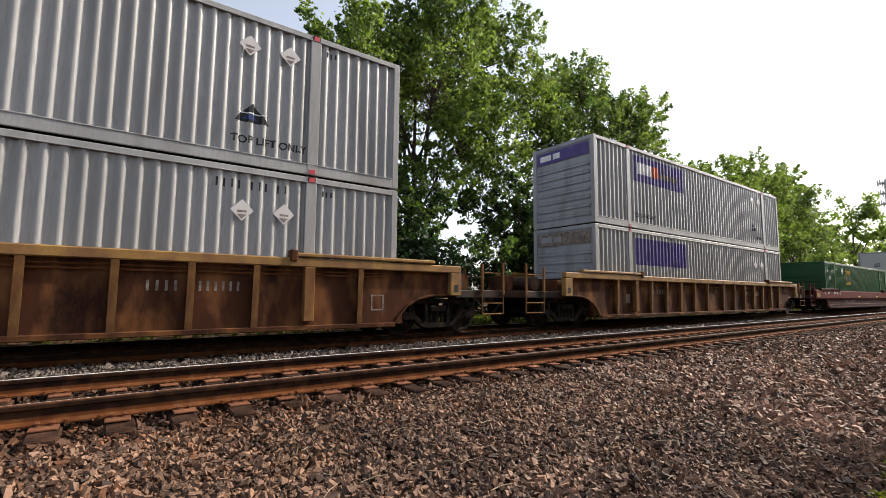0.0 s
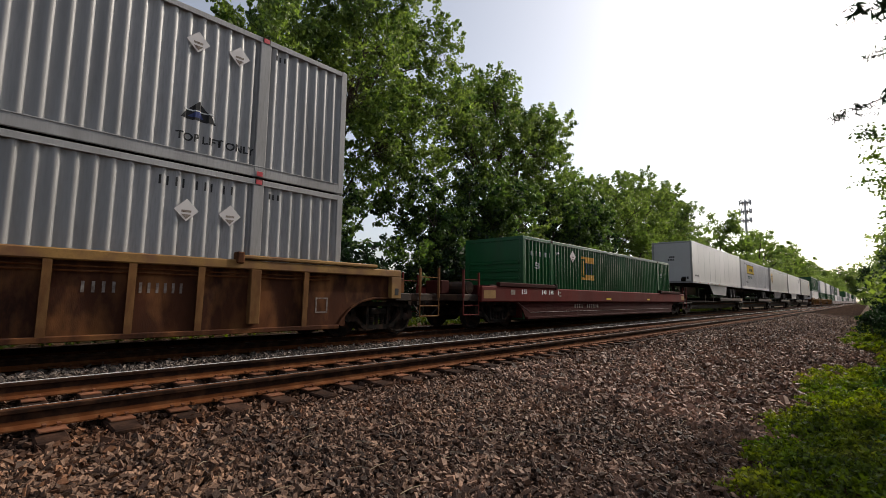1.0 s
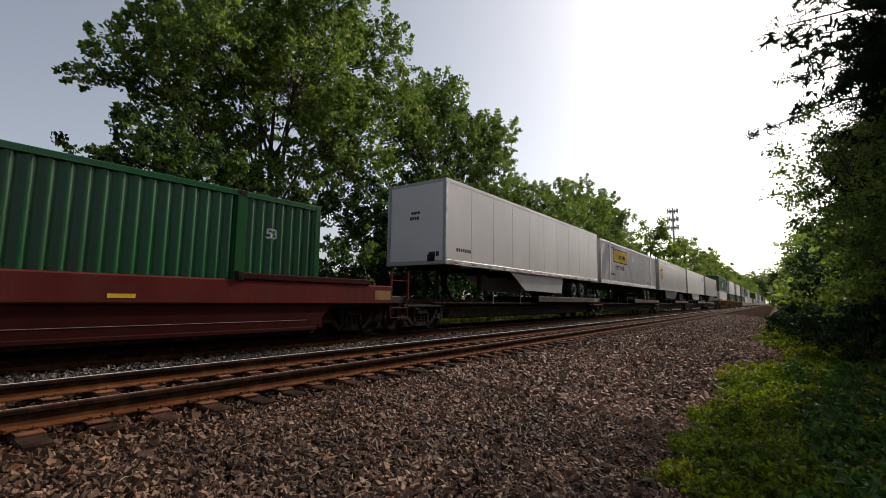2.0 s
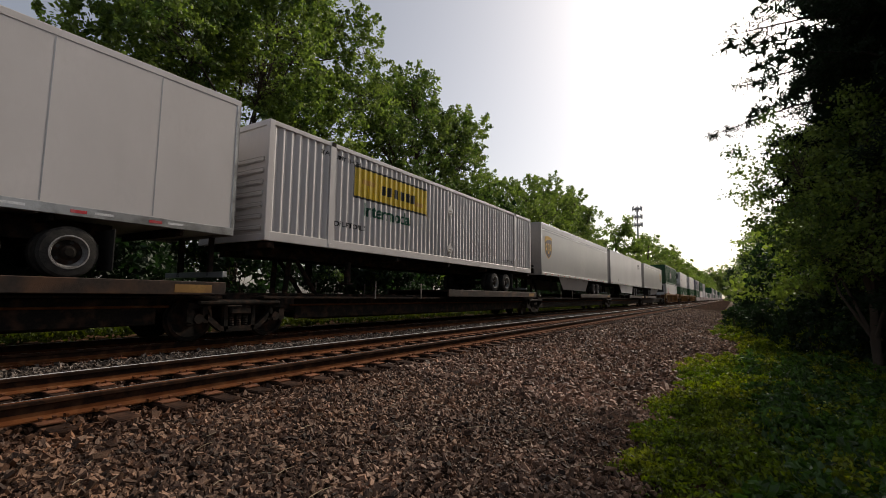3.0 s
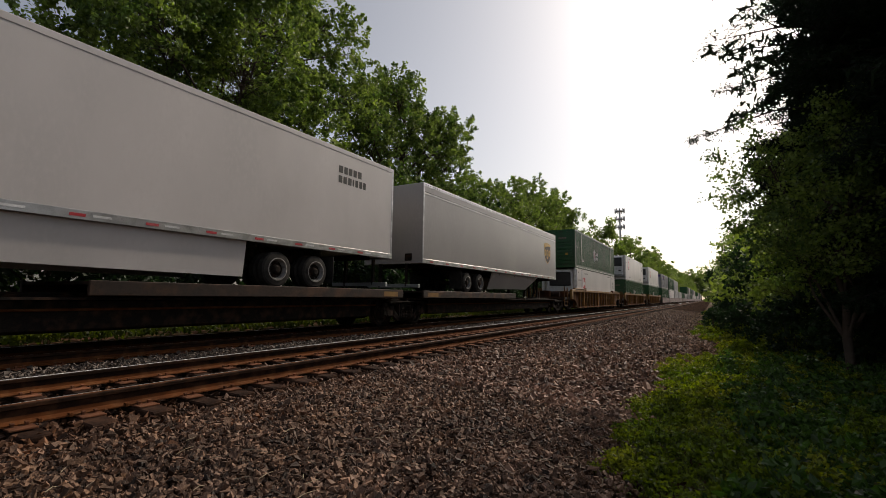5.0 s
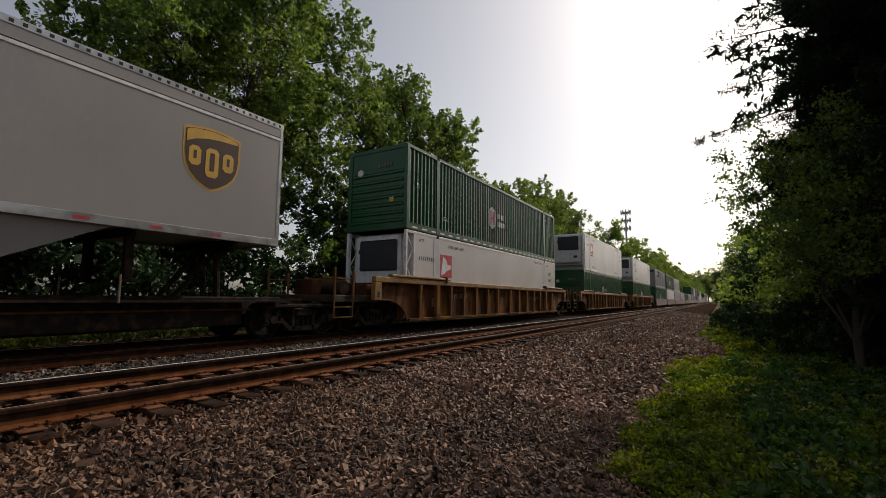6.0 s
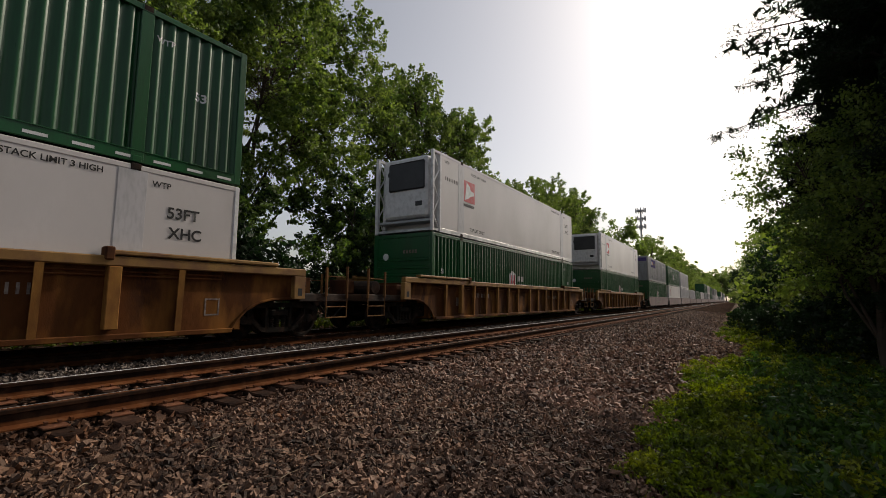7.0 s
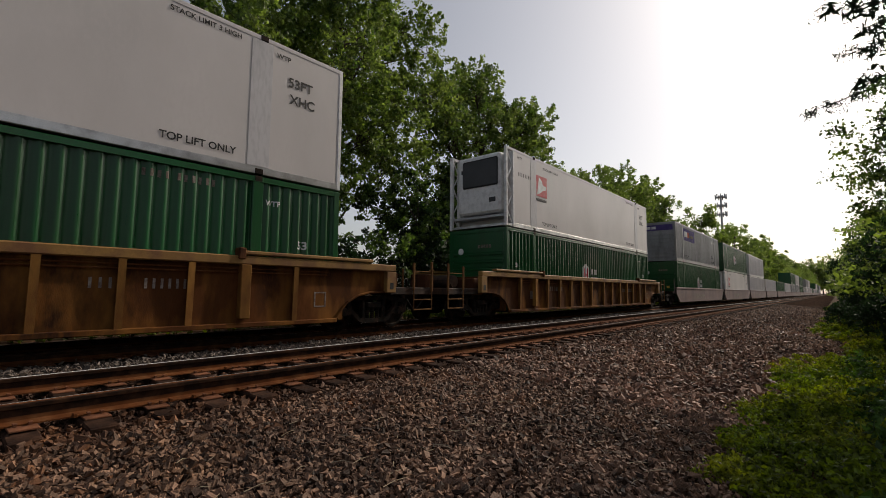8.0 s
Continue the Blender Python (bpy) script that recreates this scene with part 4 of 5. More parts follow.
def wave_logo(c, y0, y1, z0, z1, ribbed, lettered):
    """Purple panel with pale and orange bars in place of the lettering."""
    w, h = y1 - y0, z1 - z0
    lay_on_side("sign_panel", flat_bm(((0, 0), (w, 0), (w, h), (0, h))), M["purple"], c, y0, z0, HALF - 0.02, ribbed, 0.004, "purple company panel")
    if lettered:
        lay_on_side("sign_lettering", bars_bm((0.16 * w, 0.09 * w), h * 0.45, 0.12), M["white_clean"], c, y0 + 0.07 * w, z0 + h * 0.3, HALF - 0.02, ribbed, 0.008)
        lay_on_side("sign_lettering", bars_bm((0.1 * w,), h * 0.45), M["orange"], c, y0 + 0.36 * w, z0 + h * 0.3, HALF - 0.02, ribbed, 0.008)
        lay_on_side("sign_lettering", bars_bm([0.035 * w] * 9, h * 0.22, 0.16), M["faded"], c, y0 + 0.5 * w, z0 + h * 0.34, HALF - 0.02, ribbed, 0.008)


CL = 15.86


def grey_box(label, upper, signed=True):
    c = ribbed_container("container", "grey", label, CL, 2.91, "ribs", end_body="grey_shade")
    h2 = CL / 2
    w = -h2 + 2.3
    if signed:
        wave_logo(c, w, w + 3.6, 1.72 if upper else 1.68, 2.66 if upper else 2.62, True, upper)
        lay_on_end("sign_panel", flat_bm(((0, 0), (2.2, 0), (2.2, 0.42), (0, 0.42))), M["purple" if upper else "faded"], c, -h2 - 0.002, -1.1, 2.3, "purple company panel" if upper else "worn pale panel")
        lay_on_end("sign_lettering", bars_bm((0.5, 0.3), 0.2, 0.4), M["white_clean" if upper else "grey_shade"], c, -h2 - 0.006, -0.95, 2.41)
    for y, z in ((h2 - 3.25, 2.28 if upper else 2.1), (h2 - 2.5, 2.3 if upper else 2.1)):
        diamond(c, y, z, 0.2)
    if upper:
        lay_on_side("lettering", text_bm("TOP LIFT ONLY", 0.2), M["ink"], c, h2 - 3.5, 0.42, HALF - 0.02)
        lay_on_side("lettering", text_bm("TOP LIFT ONLY", 0.2), M["ink"], c, -h2 + 2.3, 0.42, HALF - 0.02)
        lay_on_side("decal", flat_bm(((0, 0), (0.62, 0), (0.5, 0.16), (0.3, 0.36), (0.1, 0.16))), M["ink"], c, h2 - 3.45, 0.82, HALF - 0.02, True, 0.004, "black and blue triangular decal")
        lay_on_side("decal_mark", flat_bm(((0.12, 0.05), (0.4, 0.05), (0.3, 0.2))), M["blue_mark"], c, h2 - 3.45, 0.82, HALF - 0.02, True, 0.007)
        lay_on_side("decal_mark", bars_bm((0.5,), 0.025), M["white_clean"], c, h2 - 3.39, 0.98, HALF - 0.02, True, 0.009)
    else:
        lay_on_side("lettering", bars_bm([0.03, 0.03, 0.03, 0.03, 0.0, 0.03, 0.03, 0.03, 0.0, 0.03, 0.03], 0.16, 0.6), M["ink"], c, h2 - 3.7, 2.5, HALF - 0.02)
    for q in (-h2 + 1.98, h2 - 1.98):
        for z in (0.02, 2.8):
            part("latch_mark", box(HALF + 0.012, HALF + 0.02, q - 0.06, q + 0.06, z, z + 0.09, 0.003), M["red_mark"], c, "red painted lifting fitting")
    for q in (0.2, 2.79):
        part("rail_lip", box(HALF, HALF + 0.012, -h2 + 0.16, h2 - 0.16, q, q + 0.02, 0.004), M["grey"], c)
    lay_on_side("lettering", bars_bm([0.035, 0.035, 0.035], 0.11, 0.5), M["ink"], c, h2 - 1.75, 2.55, HALF - 0.02)
    return c


def green_box(label, style):
    c = ribbed_container("container", "green", label, CL, 2.91, "ribs")
    h2, x = CL / 2, HALF - 0.02
    for q in (0.2, 2.79):
        part("rail_lip", box(HALF, HALF + 0.012, -h2 + 0.16, h2 - 0.16, q, q + 0.02, 0.004), M["green"], c)
    if style == "square_sign":
        y0, z0 = -h2 + 4.45, 1.52
        for o, a, b, m in ((0.0, 1.28, 0.98, "gold"),):
            bm = bmesh.new()
            for u0, u1, v0, v1 in ((0, a, 0, 0.1), (0, a, b - 0.1, b), (0, 0.1, 0.1, b - 0.1), (a - 0.1, a, 0.1, b - 0.1), (0.4, a - 0.1, b - 0.26, b - 0.1), (0.4, a - 0.1, 0.1, 0.22)):
                bm.faces.new([bm.verts.new((p, q, 0)) for p, q in ((u0, v0), (u1, v0), (u1, v1), (u0, v1))])
            lay_on_side("sign_frame", bm, M[m], c, y0, z0, x, True, 0.004, "faded gold square sign")
        lay_on_side("sign_lettering", bars_bm((0.16,), 0.62), M["gold"], c, y0 + 0.18, z0 + 0.18, x)
        lay_on_side("sign_lettering", bars_bm((0.14, 0.14, 0.14), 0.5, 0.2), M["blue_mark"], c, y0 + 0.45, z0 + 0.24, x)
        diamond(c, -h2 + 3.65, 2.42, 0.24)
        lay_on_side("lettering", text_bm("53", 0.31), M["white_clean"], c, -h2 + 0.82, 1.8, x)
        lay_on_side("lettering", bars_bm([0.035] * 4 + [0.0] + [0.035] * 6, 0.17, 0.62), M["white_clean"], c, -h2 + 0.45, 2.25, x)
        lay_on_side("lettering", text_bm("WTP", 0.15), M["white_clean"], c, -h2 + 2.35, 2.4, x)
        lay_on_side("lettering", text_bm("53", 0.3), M["white_clean"], c, h2 - 1.4, 2.0, x)
    else:
        u = -h2 + 6.3
        bm = bmesh.new()
        ring = [(0.42 * math.cos(2 * math.pi * k / 24), 0.5 * math.sin(2 * math.pi * k / 24)) for k in range(24)]
        bm.faces.new([bm.verts.new((a, b, 0)) for a, b in ring])
        lay_on_side("sign_panel", bm, M["white_clean"], c, u + 0.45, 1.4, x, True, 0.004, "white oval company sign")
        lay_on_side("sign_lettering", bars_bm((0.12, 0.12), 0.62, 0.35), M["red_mark"], c, u + 0.22, 1.1, x, True, 0.008)
        lay_on_side("sign_lettering", bars_bm((0.12, 0.12), 0.1, 0.35), M["red_mark"], c, u + 0.3, 1.36, x, True, 0.008)
        lay_on_side("sign_lettering", bars_bm((0.22, 0.1, 0.1), 0.24, 0.3), M["white_clean"], c, u + 1.1, 1.45, x)
        lay_on_side("sign_lettering", bars_bm((0.18, 0.1, 0.14, 0.12, 0.14), 0.24, 0.3), M["white_clean"], c, u + 1.1, 1.08, x)
        lay_on_side("lettering", text_bm("53", 0.24), M["white_clean"], c, h2 - 1.05, 1.5 if style == "upper" else 1.55, x)
        lay_on_side("lettering", text_bm("53", 0.24), M["white_clean"], c, -h2 + 0.6, 1.5, x)
        lay_on_side("lettering", text_bm("WTP", 0.15), M["white_clean"], c, h2 - 1.8, 2.35, x)
        lay_on_side("lettering", text_bm("DA", 0.2), M["white_clean"], c, -h2 + 2.45, 0.62, x)
        lay_on_side("lettering", bars_bm([0.055] * 4 + [0.0] + [0.055] * 6, 0.13, 0.5), M["faded"], c, h2 - 4.0, 2.55, x)
        first = lay_on_side("reflector", flat_bm(((0, 0), (0.3, 0), (0.3, 0.05), (0, 0.05))), M["white_clean"], c, -h2 + 0.35, 0.06, HALF, False, 0.003)
        for k in range(1, 26):
            part("reflector", first.data, None, c).matrix_basis = pose(0, 0.6 * k, 0)
        lay_on_end("badge", flat_bm([(0.13 * math.cos(k * math.pi / 8), 0.13 * math.sin(k * math.pi / 8)) for k in range(16)]), M["white_clean"], c, -h2 + 0.006, -0.75, 2.1, "round white badge")
        lay_on_end("lettering", bars_bm([0.09] * 5, 0.12, 0.3), M["faded"], c, -h2 + 0.006, 0.05, 2.2)
        lay_on_end("lettering", bars_bm([0.2], 0.16), M["gold"], c, -h2 + 0.006, 0.55, 0.95)
    return c


def white_box(label):
    c = reefer_container("refrigerated_container", label, CL, 2.91)
    h2 = CL / 2
    lay_on_side("sign_panel", flat_bm(((0, 0), (0.86, 0), (0.86, 0.84), (0, 0.84))), M["red_mark"], c, -h2 + 2.15, 1.42, HALF, False, 0.004, "red company sign")
    lay_on_side("sign_mark", flat_bm(((0.06, 0.06), (0.3, 0.14), (0.5, 0.26), (0.8, 0.34), (0.8, 0.46), (0.52, 0.5), (0.44, 0.66), (0.2, 0.78), (0.16, 0.5))), M["white_clean"], c, -h2 + 2.15, 1.42, HALF, False, 0.008, "white arrow shape")
    lay_on_side("sign_lettering", bars_bm((0.07,) * 10, 0.11, 0.14), M["ink"], c, -h2 + 2.13, 1.23, HALF, False)
    lay_on_side("lettering", bars_bm((0.04,) * 8, 0.14, 0.6), M["ink"], c, -h2 + 0.8, 1.95, HALF, False)
    lay_on_side("lettering", text_bm("53FT", 0.29), M["ink"], c, h2 - 1.42, 2.05, HALF, False)
    lay_on_side("lettering", text_bm("XHC", 0.29), M["ink"], c, h2 - 1.37, 1.68, HALF, False)
    for q in (h2 - 1.7, -h2 + 0.75):
        lay_on_side("lettering", text_bm("WTP", 0.15), M["ink"], c, q, 2.58, HALF, False)
    lay_on_side("lettering", text_bm("STACK LIMIT 3 HIGH", 0.14), M["ink"], c, h2 - 3.75, 2.65, HALF, False)
    lay_on_side("lettering", text_bm("STACK LIMIT 3 HIGH", 0.14), M["ink"], c, -h2 + 2.7, 2.55, HALF, False)
    lay_on_side("lettering", text_bm("TOP LIFT ONLY", 0.19), M["ink"], c, h2 - 3.8, 0.3, HALF, False)
    lay_on_side("lettering", text_bm("TOP LIFT ONLY", 0.18), M["ink"], c, -h2 + 2.6, 0.3, HALF, False)
    return c


# ---- railway cars ----
def lathe_z(x, y, z0, z1, r):
    """A coil spring as a stack of rounded turns."""
    bm = bmesh.new()
    n = 5
    for k in range(n):
        h = (z1 - z0) / n
        rod((x, y, z0 + k * h), (x, y, z0 + (k + 0.5) * h), r * 0.75, r, 10, bm, False)
        rod((x, y, z0 + (k + 0.5) * h), (x, y, z0 + (k + 1) * h), r, r * 0.75, 10, bm, False)
    return bm


def wheelset(car, y, r=0.457):
    """A truck: two axles with flanged wheels, side frames with springs, bolster."""
    t = part("truck", box(-0.9, 0.9, y - 0.2, y + 0.2, 0.42, 0.72, 0.03), M["steel_dark"], car, "dark greasy truck")
    for dy in (-0.89, 0.89):
        part("axle", rod((-0.95, y + dy, r), (0.95, y + dy, r), 0.075, n=10), M["steel_dark"], t)
        for s in (-1, 1):
            prof = [(0.0, 0.1), (0.0, r + 0.026), (0.03, r + 0.026), (0.045, r), (0.135, r - 0.006), (0.135, r - 0.06), (0.075, r - 0.09), (0.06, 0.17), (0.11, 0.15), (0.115, 0.06)]
            part("wheel", lathe([(s * (0.69 + x), rr) for x, rr in prof], 22, None, (0, y + dy, r)), M["steel_dark"], t)
    for s in (-1, 1):
        x0, x1 = s * 1.0, s * 1.12
        bm = extrude_yz([(y + a, b) for a, b in ((-1.12, 0.64), (-1.1, 0.76), (-0.5, 0.84), (0.5, 0.84), (1.1, 0.76), (1.12, 0.64), (0.5, 0.73), (-0.5, 0.73))], x0, x1)
        for d in (-1, 1):
            extrude_yz([(y + d * a, b) for a, b in ((1.13, 0.66), (1.13, 0.4), (1.0, 0.36), (0.98, 0.62))], x0, x1, bm)
            extrude_yz([(y + d * a, b) for a, b in ((0.82, 0.7), (0.8, 0.38), (0.7, 0.36), (0.72, 0.72))], x0, x1, bm)
            extrude_yz([(y + d * a, b) for a, b in ((0.8, 0.48), (0.45, 0.2), (0.3, 0.17), (0.3, 0.27), (0.42, 0.3), (0.72, 0.56))], x0, x1, bm)
            extrude_yz([(y + d * a, b) for a, b in ((0.3, 0.76), (0.36, 0.76), (0.36, 0.22), (0.26, 0.22))], x0, x1, bm)
        extrude_yz([(y + a, b) for a, b in ((-0.34, 0.17), (0.34, 0.17), (0.34, 0.28), (-0.34, 0.28))], x0, x1, bm)
        f = part("side_frame", bm, M["truck"], t, "cast steel side frame")
        part("bolster_end", box(min(s * 1.0, s * 1.16), max(s * 1.0, s * 1.16), y - 0.24, y + 0.24, 0.52, 0.68, 0.03), M["truck"], f)
        for dy in (-0.16, 0.0, 0.16):
            part("spring", lathe_z(s * 1.06, y + dy, 0.28, 0.52, 0.06), M["truck"], f)
        for dy in (-0.89, 0.89):
            part("bearing", rod((s * 0.96, y + dy, r), (s * 1.13, y + dy, r), 0.1, n=12), M["steel_dark"], t)
    return t


def car_end(car, s, edge, metal, tint):
    """Platform, stanchions, steps, coupler at one end of a well car (s: end, edge: where the sides stop)."""
    y0, y1 = sorted((s * edge, s * 11.15))
    part("end_platform", box(-1.3, 1.3, y0, y1, 0.86, 1.06, 0.02), M["deck"], car)
    part("bolster_box", box(-1.2, 1.2, min(s * 8.6, s * 9.7), max(s * 8.6, s * 9.7), 0.9, 1.38, 0.03), metal, car)
    part("tank", rod((-0.3, s * 10.1, 1.28), (0.7, s * 10.1, 1.28), 0.2, n=14), M["deck"], car)
    for x in (-1.33, 1.33):
        a, b = s * 10.42, s * 11.14
        part("stanchion", box(x - 0.03, x + 0.03, a - 0.03, a + 0.03, 1.0, 1.72, 0.008), tint, car)
        part("stanchion", box(x - 0.03, x + 0.03, b - 0.03, b + 0.03, 0.95, 1.78, 0.008), tint, car)
        st = part("step_frame", rod((x, a, 0.46), (x, b, 0.46), 0.018, n=6), tint, car)
        for y in (a, b):
            part("step_rail", rod((x, y, 0.46), (x, y, 1.0), 0.018, n=6), tint, st)
        part("rung", rod((x, a, 0.73), (x, b, 0.73), 0.016, n=6), tint, st)
        part("grab_iron", rod((x, a, 1.5), (x, b, 1.5), 0.014, n=6), tint, car)
    part("brake_box", box(-0.5, 0.2, min(s * 10.5, s * 10.9), max(s * 10.5, s * 10.9), 1.06, 1.5, 0.03), metal, car)
    c = part("coupler", box(-0.11, 0.11, min(s * 11.1, s * 11.5), max(s * 11.1, s * 11.5), 0.7, 0.95, 0.03), M["steel_dark"], car)
    part("knuckle", box(-0.16, 0.16, min(s * 11.4, s * 11.6), max(s * 11.4, s * 11.6), 0.68, 0.98, 0.04), M["steel_dark"], c)
    part("air_hose", rod((0.35, s * 11.1, 0.75), (0.3, s * 11.45, 0.4), 0.025, n=6), M["rubber"], car)


ARCH = [(7.85, 0.28), (8.0, 0.5), (8.2, 0.7), (8.5, 0.85), (8.85, 0.92), (9.6, 0.94)]


def brown_well_car(label, side="brown", posts="post", shift=0.0):
    """Double-stack well car with braced brown sides and faded ochre top chords."""
    c = empty("well_car", label=label, category="railway car")
    m = M[side]
    outline = [(-y, z) for y, z in ARCH[::-1]] + ARCH + [(9.6, 1.45), (-9.6, 1.45)]
    post_me = {}
    for s in (-1, 1):
        w = part("side_panel", extrude_yz(outline, s * 1.33, s * 1.345), m, c, "rust-brown steel side")
        part("top_chord", box(s * 1.31, s * 1.475, -9.63, 9.63, 1.45, 1.62, 0.02), M["ochre"], c, "faded ochre top chord")
        part("bottom_chord", box(s * 1.30, s * 1.44, -7.85, 7.85, 0.25, 0.34, 0.012), m, c)
        for k in range(2):
            part("pipe", rod((s * 1.375, -7.6, 1.3 + 0.07 * k), (s * 1.375, 7.6, 1.3 + 0.07 * k), 0.014, n=5), M["rust"], c)
        if s not in post_me:
            bm = extrude_yz([(-0.055, 0.3), (0.055, 0.3), (0.055, 1.45), (-0.055, 1.45)], s * 1.46, s * 1.475)
            extrude_yz([(-0.012, 0.3), (0.012, 0.3), (0.012, 1.45), (-0.012, 1.45)], s * 1.345, s * 1.46, bm)
            for v in bm.verts:      # the flange slopes inwards at its foot
                if v.co.z < 0.5 and abs(v.co.x) > 1.4:
                    v.co.x -= s * 0.04
            post_me[s] = mesh_of("post", bm, M[posts])
        for k, y in enumerate(q * e for e in (-1, 1) for q in (0.72, 1.8, 2.88, 3.92, 4.95, 7.0)):
            o = part("post", post_me[s], None, w)
            o.matrix_basis = pose(0, y + shift, 0)
        for e in (-1, 1):
            a, b = sorted((e * 5.65, e * 8.85))
            part("container_guide", box(s * 1.3, s * 1.5, a, b, 1.64, 1.72, 0.02), M["ochre"], c, "flared ochre guide")
            part("guide_bracket", box(s * 1.32, s * 1.52, e * 5.6 - 0.07, e * 5.6 + 0.07, 1.55, 1.77, 0.02), M["brown"], c)
            part("heavy_post", box(s * 1.345, s * 1.49, e * 5.92 + shift - 0.1, e * 5.92 + shift + 0.1, 0.42, 1.45, 0.012), M[posts], c)
            part("end_post", box(s * 1.3, s * 1.47, e * 9.48 - 0.16, e * 9.48 + 0.16, 0.92, 1.45, 0.015), M["ochre"], c)
            part("jacking_hole", box(s * 1.46, s * 1.474, e * 9.48 - 0.06, e * 9.48 + 0.06, 1.0, 1.17), M["ink"], c)
            rim = [(e * y, z) for y, z in ARCH]
            bm = bmesh.new()
            for (ya, za), (yb, zb) in zip(rim, rim[1:]):
                rod((s * 1.36, ya, za), (s * 1.36, yb, zb), 0.03, n=6, bm=bm)
            part("arch_rim", bm, m, c)
        for k in range(5):
            part("stencil", bars_on(s, -5.2 + 0.13 * k, 1.0, 0.04, 0.17), M["faded"], c)
        for k in range(6):
            part("stencil", bars_on(s, -4.45 + 0.12 * k, 1.0, 0.04, 0.17), M["faded"], c)
        for k in range(4):
            part("stencil", bars_on(s, 3.3 + 0.13 * k, 0.98, 0.04, 0.17), M["faded"], c)
        for k in range(6):
            part("stencil", bars_on(s, 4.05 + 0.12 * k, 0.98, 0.04, 0.17), M["faded"], c)
        for u0, u1, v0, v1 in ((0, 0.3, 0, 0.03), (0, 0.3, 0.3, 0.33), (0, 0.03, 0.03, 0.3), (0.27, 0.3, 0.03, 0.3)):
            part("data_panel", bars_on(s, 7.3 + u0, 0.6 + v0, u1 - u0, v1 - v0), M["faded"], c)
        part("data_panel", bars_on(s, -6.4, 0.7, 0.22, 0.3), M["faded"], c)
    part("well_floor", box(-1.3, 1.3, -7.85, 7.85, 0.25, 0.33), M["steel_dark"], c)
    for e in (-1, 1):
        part("well_bulkhead", box(-1.3, 1.3, min(e * 7.98, e * 8.1), max(e * 7.98, e * 8.1), 0.3, 1.5), m, c)
        car_end(c, e, 9.6, M["brown"], M["post"])
        wheelset(c, e * 9.2)
    return c


def bars_on(s, y, z, w, h):
    return box(min(s * 1.346, s * 1.351), max(s * 1.346, s * 1.351), y, y + w, z, z + h)


def red_well_car(label):
    """Well car with smooth dark red sides, the upper band faded and standing proud."""
    c = empty("well_car", label=label, category="railway car")
    for s in (-1, 1):
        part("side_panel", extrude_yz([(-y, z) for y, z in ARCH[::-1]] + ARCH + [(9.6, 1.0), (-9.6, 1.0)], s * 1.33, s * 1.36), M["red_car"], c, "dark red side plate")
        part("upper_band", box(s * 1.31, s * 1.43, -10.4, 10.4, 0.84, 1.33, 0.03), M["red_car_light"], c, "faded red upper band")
        for e in (-1, 1):
            a, b = sorted((e * 5.9, e * 9.5))
            part("container_guide", box(s * 1.3, s * 1.46, a, b, 1.33, 1.47, 0.02), M["red_car"], c)
            part("guide_lug", box(s * 1.31, s * 1.48, e * 5.9 - 0.07, e * 5.9 + 0.07, 1.3, 1.5, 0.02), M["steel_dark"], c)
            part("corner_patch", box(s * 1.43, s * 1.434, e * 10.0 - 0.3, e * 10.0 + 0.3, 0.95, 1.2), M["ochre"], c, "worn yellow corner patch")
        for y in (-8.2, -6.9, -6.4, -5.75):
            part("stencil", bars_at(s, y, 1.1, 0.05, 0.16), M["white_clean"], c)
            if y == -5.75:
                part("stencil", bars_at(s, y + 0.09, 1.16, 0.14, 0.06), M["faded"], c)
                part("stencil", bars_at(s, y + 0.09, 1.04, 0.14, 0.06), M["faded"], c)
        part("decal", bars_at(s, -8.85, 1.08, 0.24, 0.16), M["faded"], c, "pale worn decal")
        for y, w in ((-2.0, 0.5), (3.1, 0.4)):
            part("decal", bars_at(s, y + 0.6, 0.94, w, 0.07), M["yellow"], c)
        for k in range(4):
            part("stencil", box(min(s * 1.361, s * 1.366), max(s * 1.361, s * 1.366), -4.3 + 0.2 * k, -4.3 + 0.2 * k + 0.07, 0.6, 0.75), M["faded"], c)
        for k in range(6):
            part("stencil", box(min(s * 1.361, s * 1.366), max(s * 1.361, s * 1.366), -3.2 + 0.2 * k, -3.2 + 0.2 * k + 0.07, 0.6, 0.75), M["faded"], c)
        part("weld_line", rod((s * 1.363, -7.6, 0.48), (s * 1.363, 7.6, 0.48), 0.007, n=5), M["pink_car"], c)
        part("weld_line", rod((s * 1.363, -8.6, 0.95), (s * 1.363, -7.6, 0.48), 0.007, n=5), M["pink_car"], c)
        part("bottom_chord", box(s * 1.30, s * 1.42, -7.85, 7.85, 0.25, 0.33, 0.012), M["red_car"], c)
    for y, number in ((-8.2, "55"), (-6.9, "40"), (-6.4, "48")):
        lay_on_side("stencil", text_bm(number, 0.2), M["white_clean"], c, y + 0.1, 1.12, 1.43, False, 0.004)
    part("well_floor", box(-1.3, 1.3, -7.85, 7.85, 0.18, 0.24), M["steel_dark"], c)
    for e in (-1, 1):
        part("well_bulkhead", box(-1.3, 1.3, min(e * 7.98, e * 8.1), max(e * 7.98, e * 8.1), 0.3, 1.3), M["red_car"], c)
        car_end(c, e, 9.9, M["red_car"], M["red_car_light"])
        wheelset(c, e * 9.2)
    return c


def bars_at(s, y, z, w, h):
    return box(min(s * 1.431, s * 1.436), max(s * 1.431, s * 1.436), y, y + w, z, z + h)


DECK = 1.17


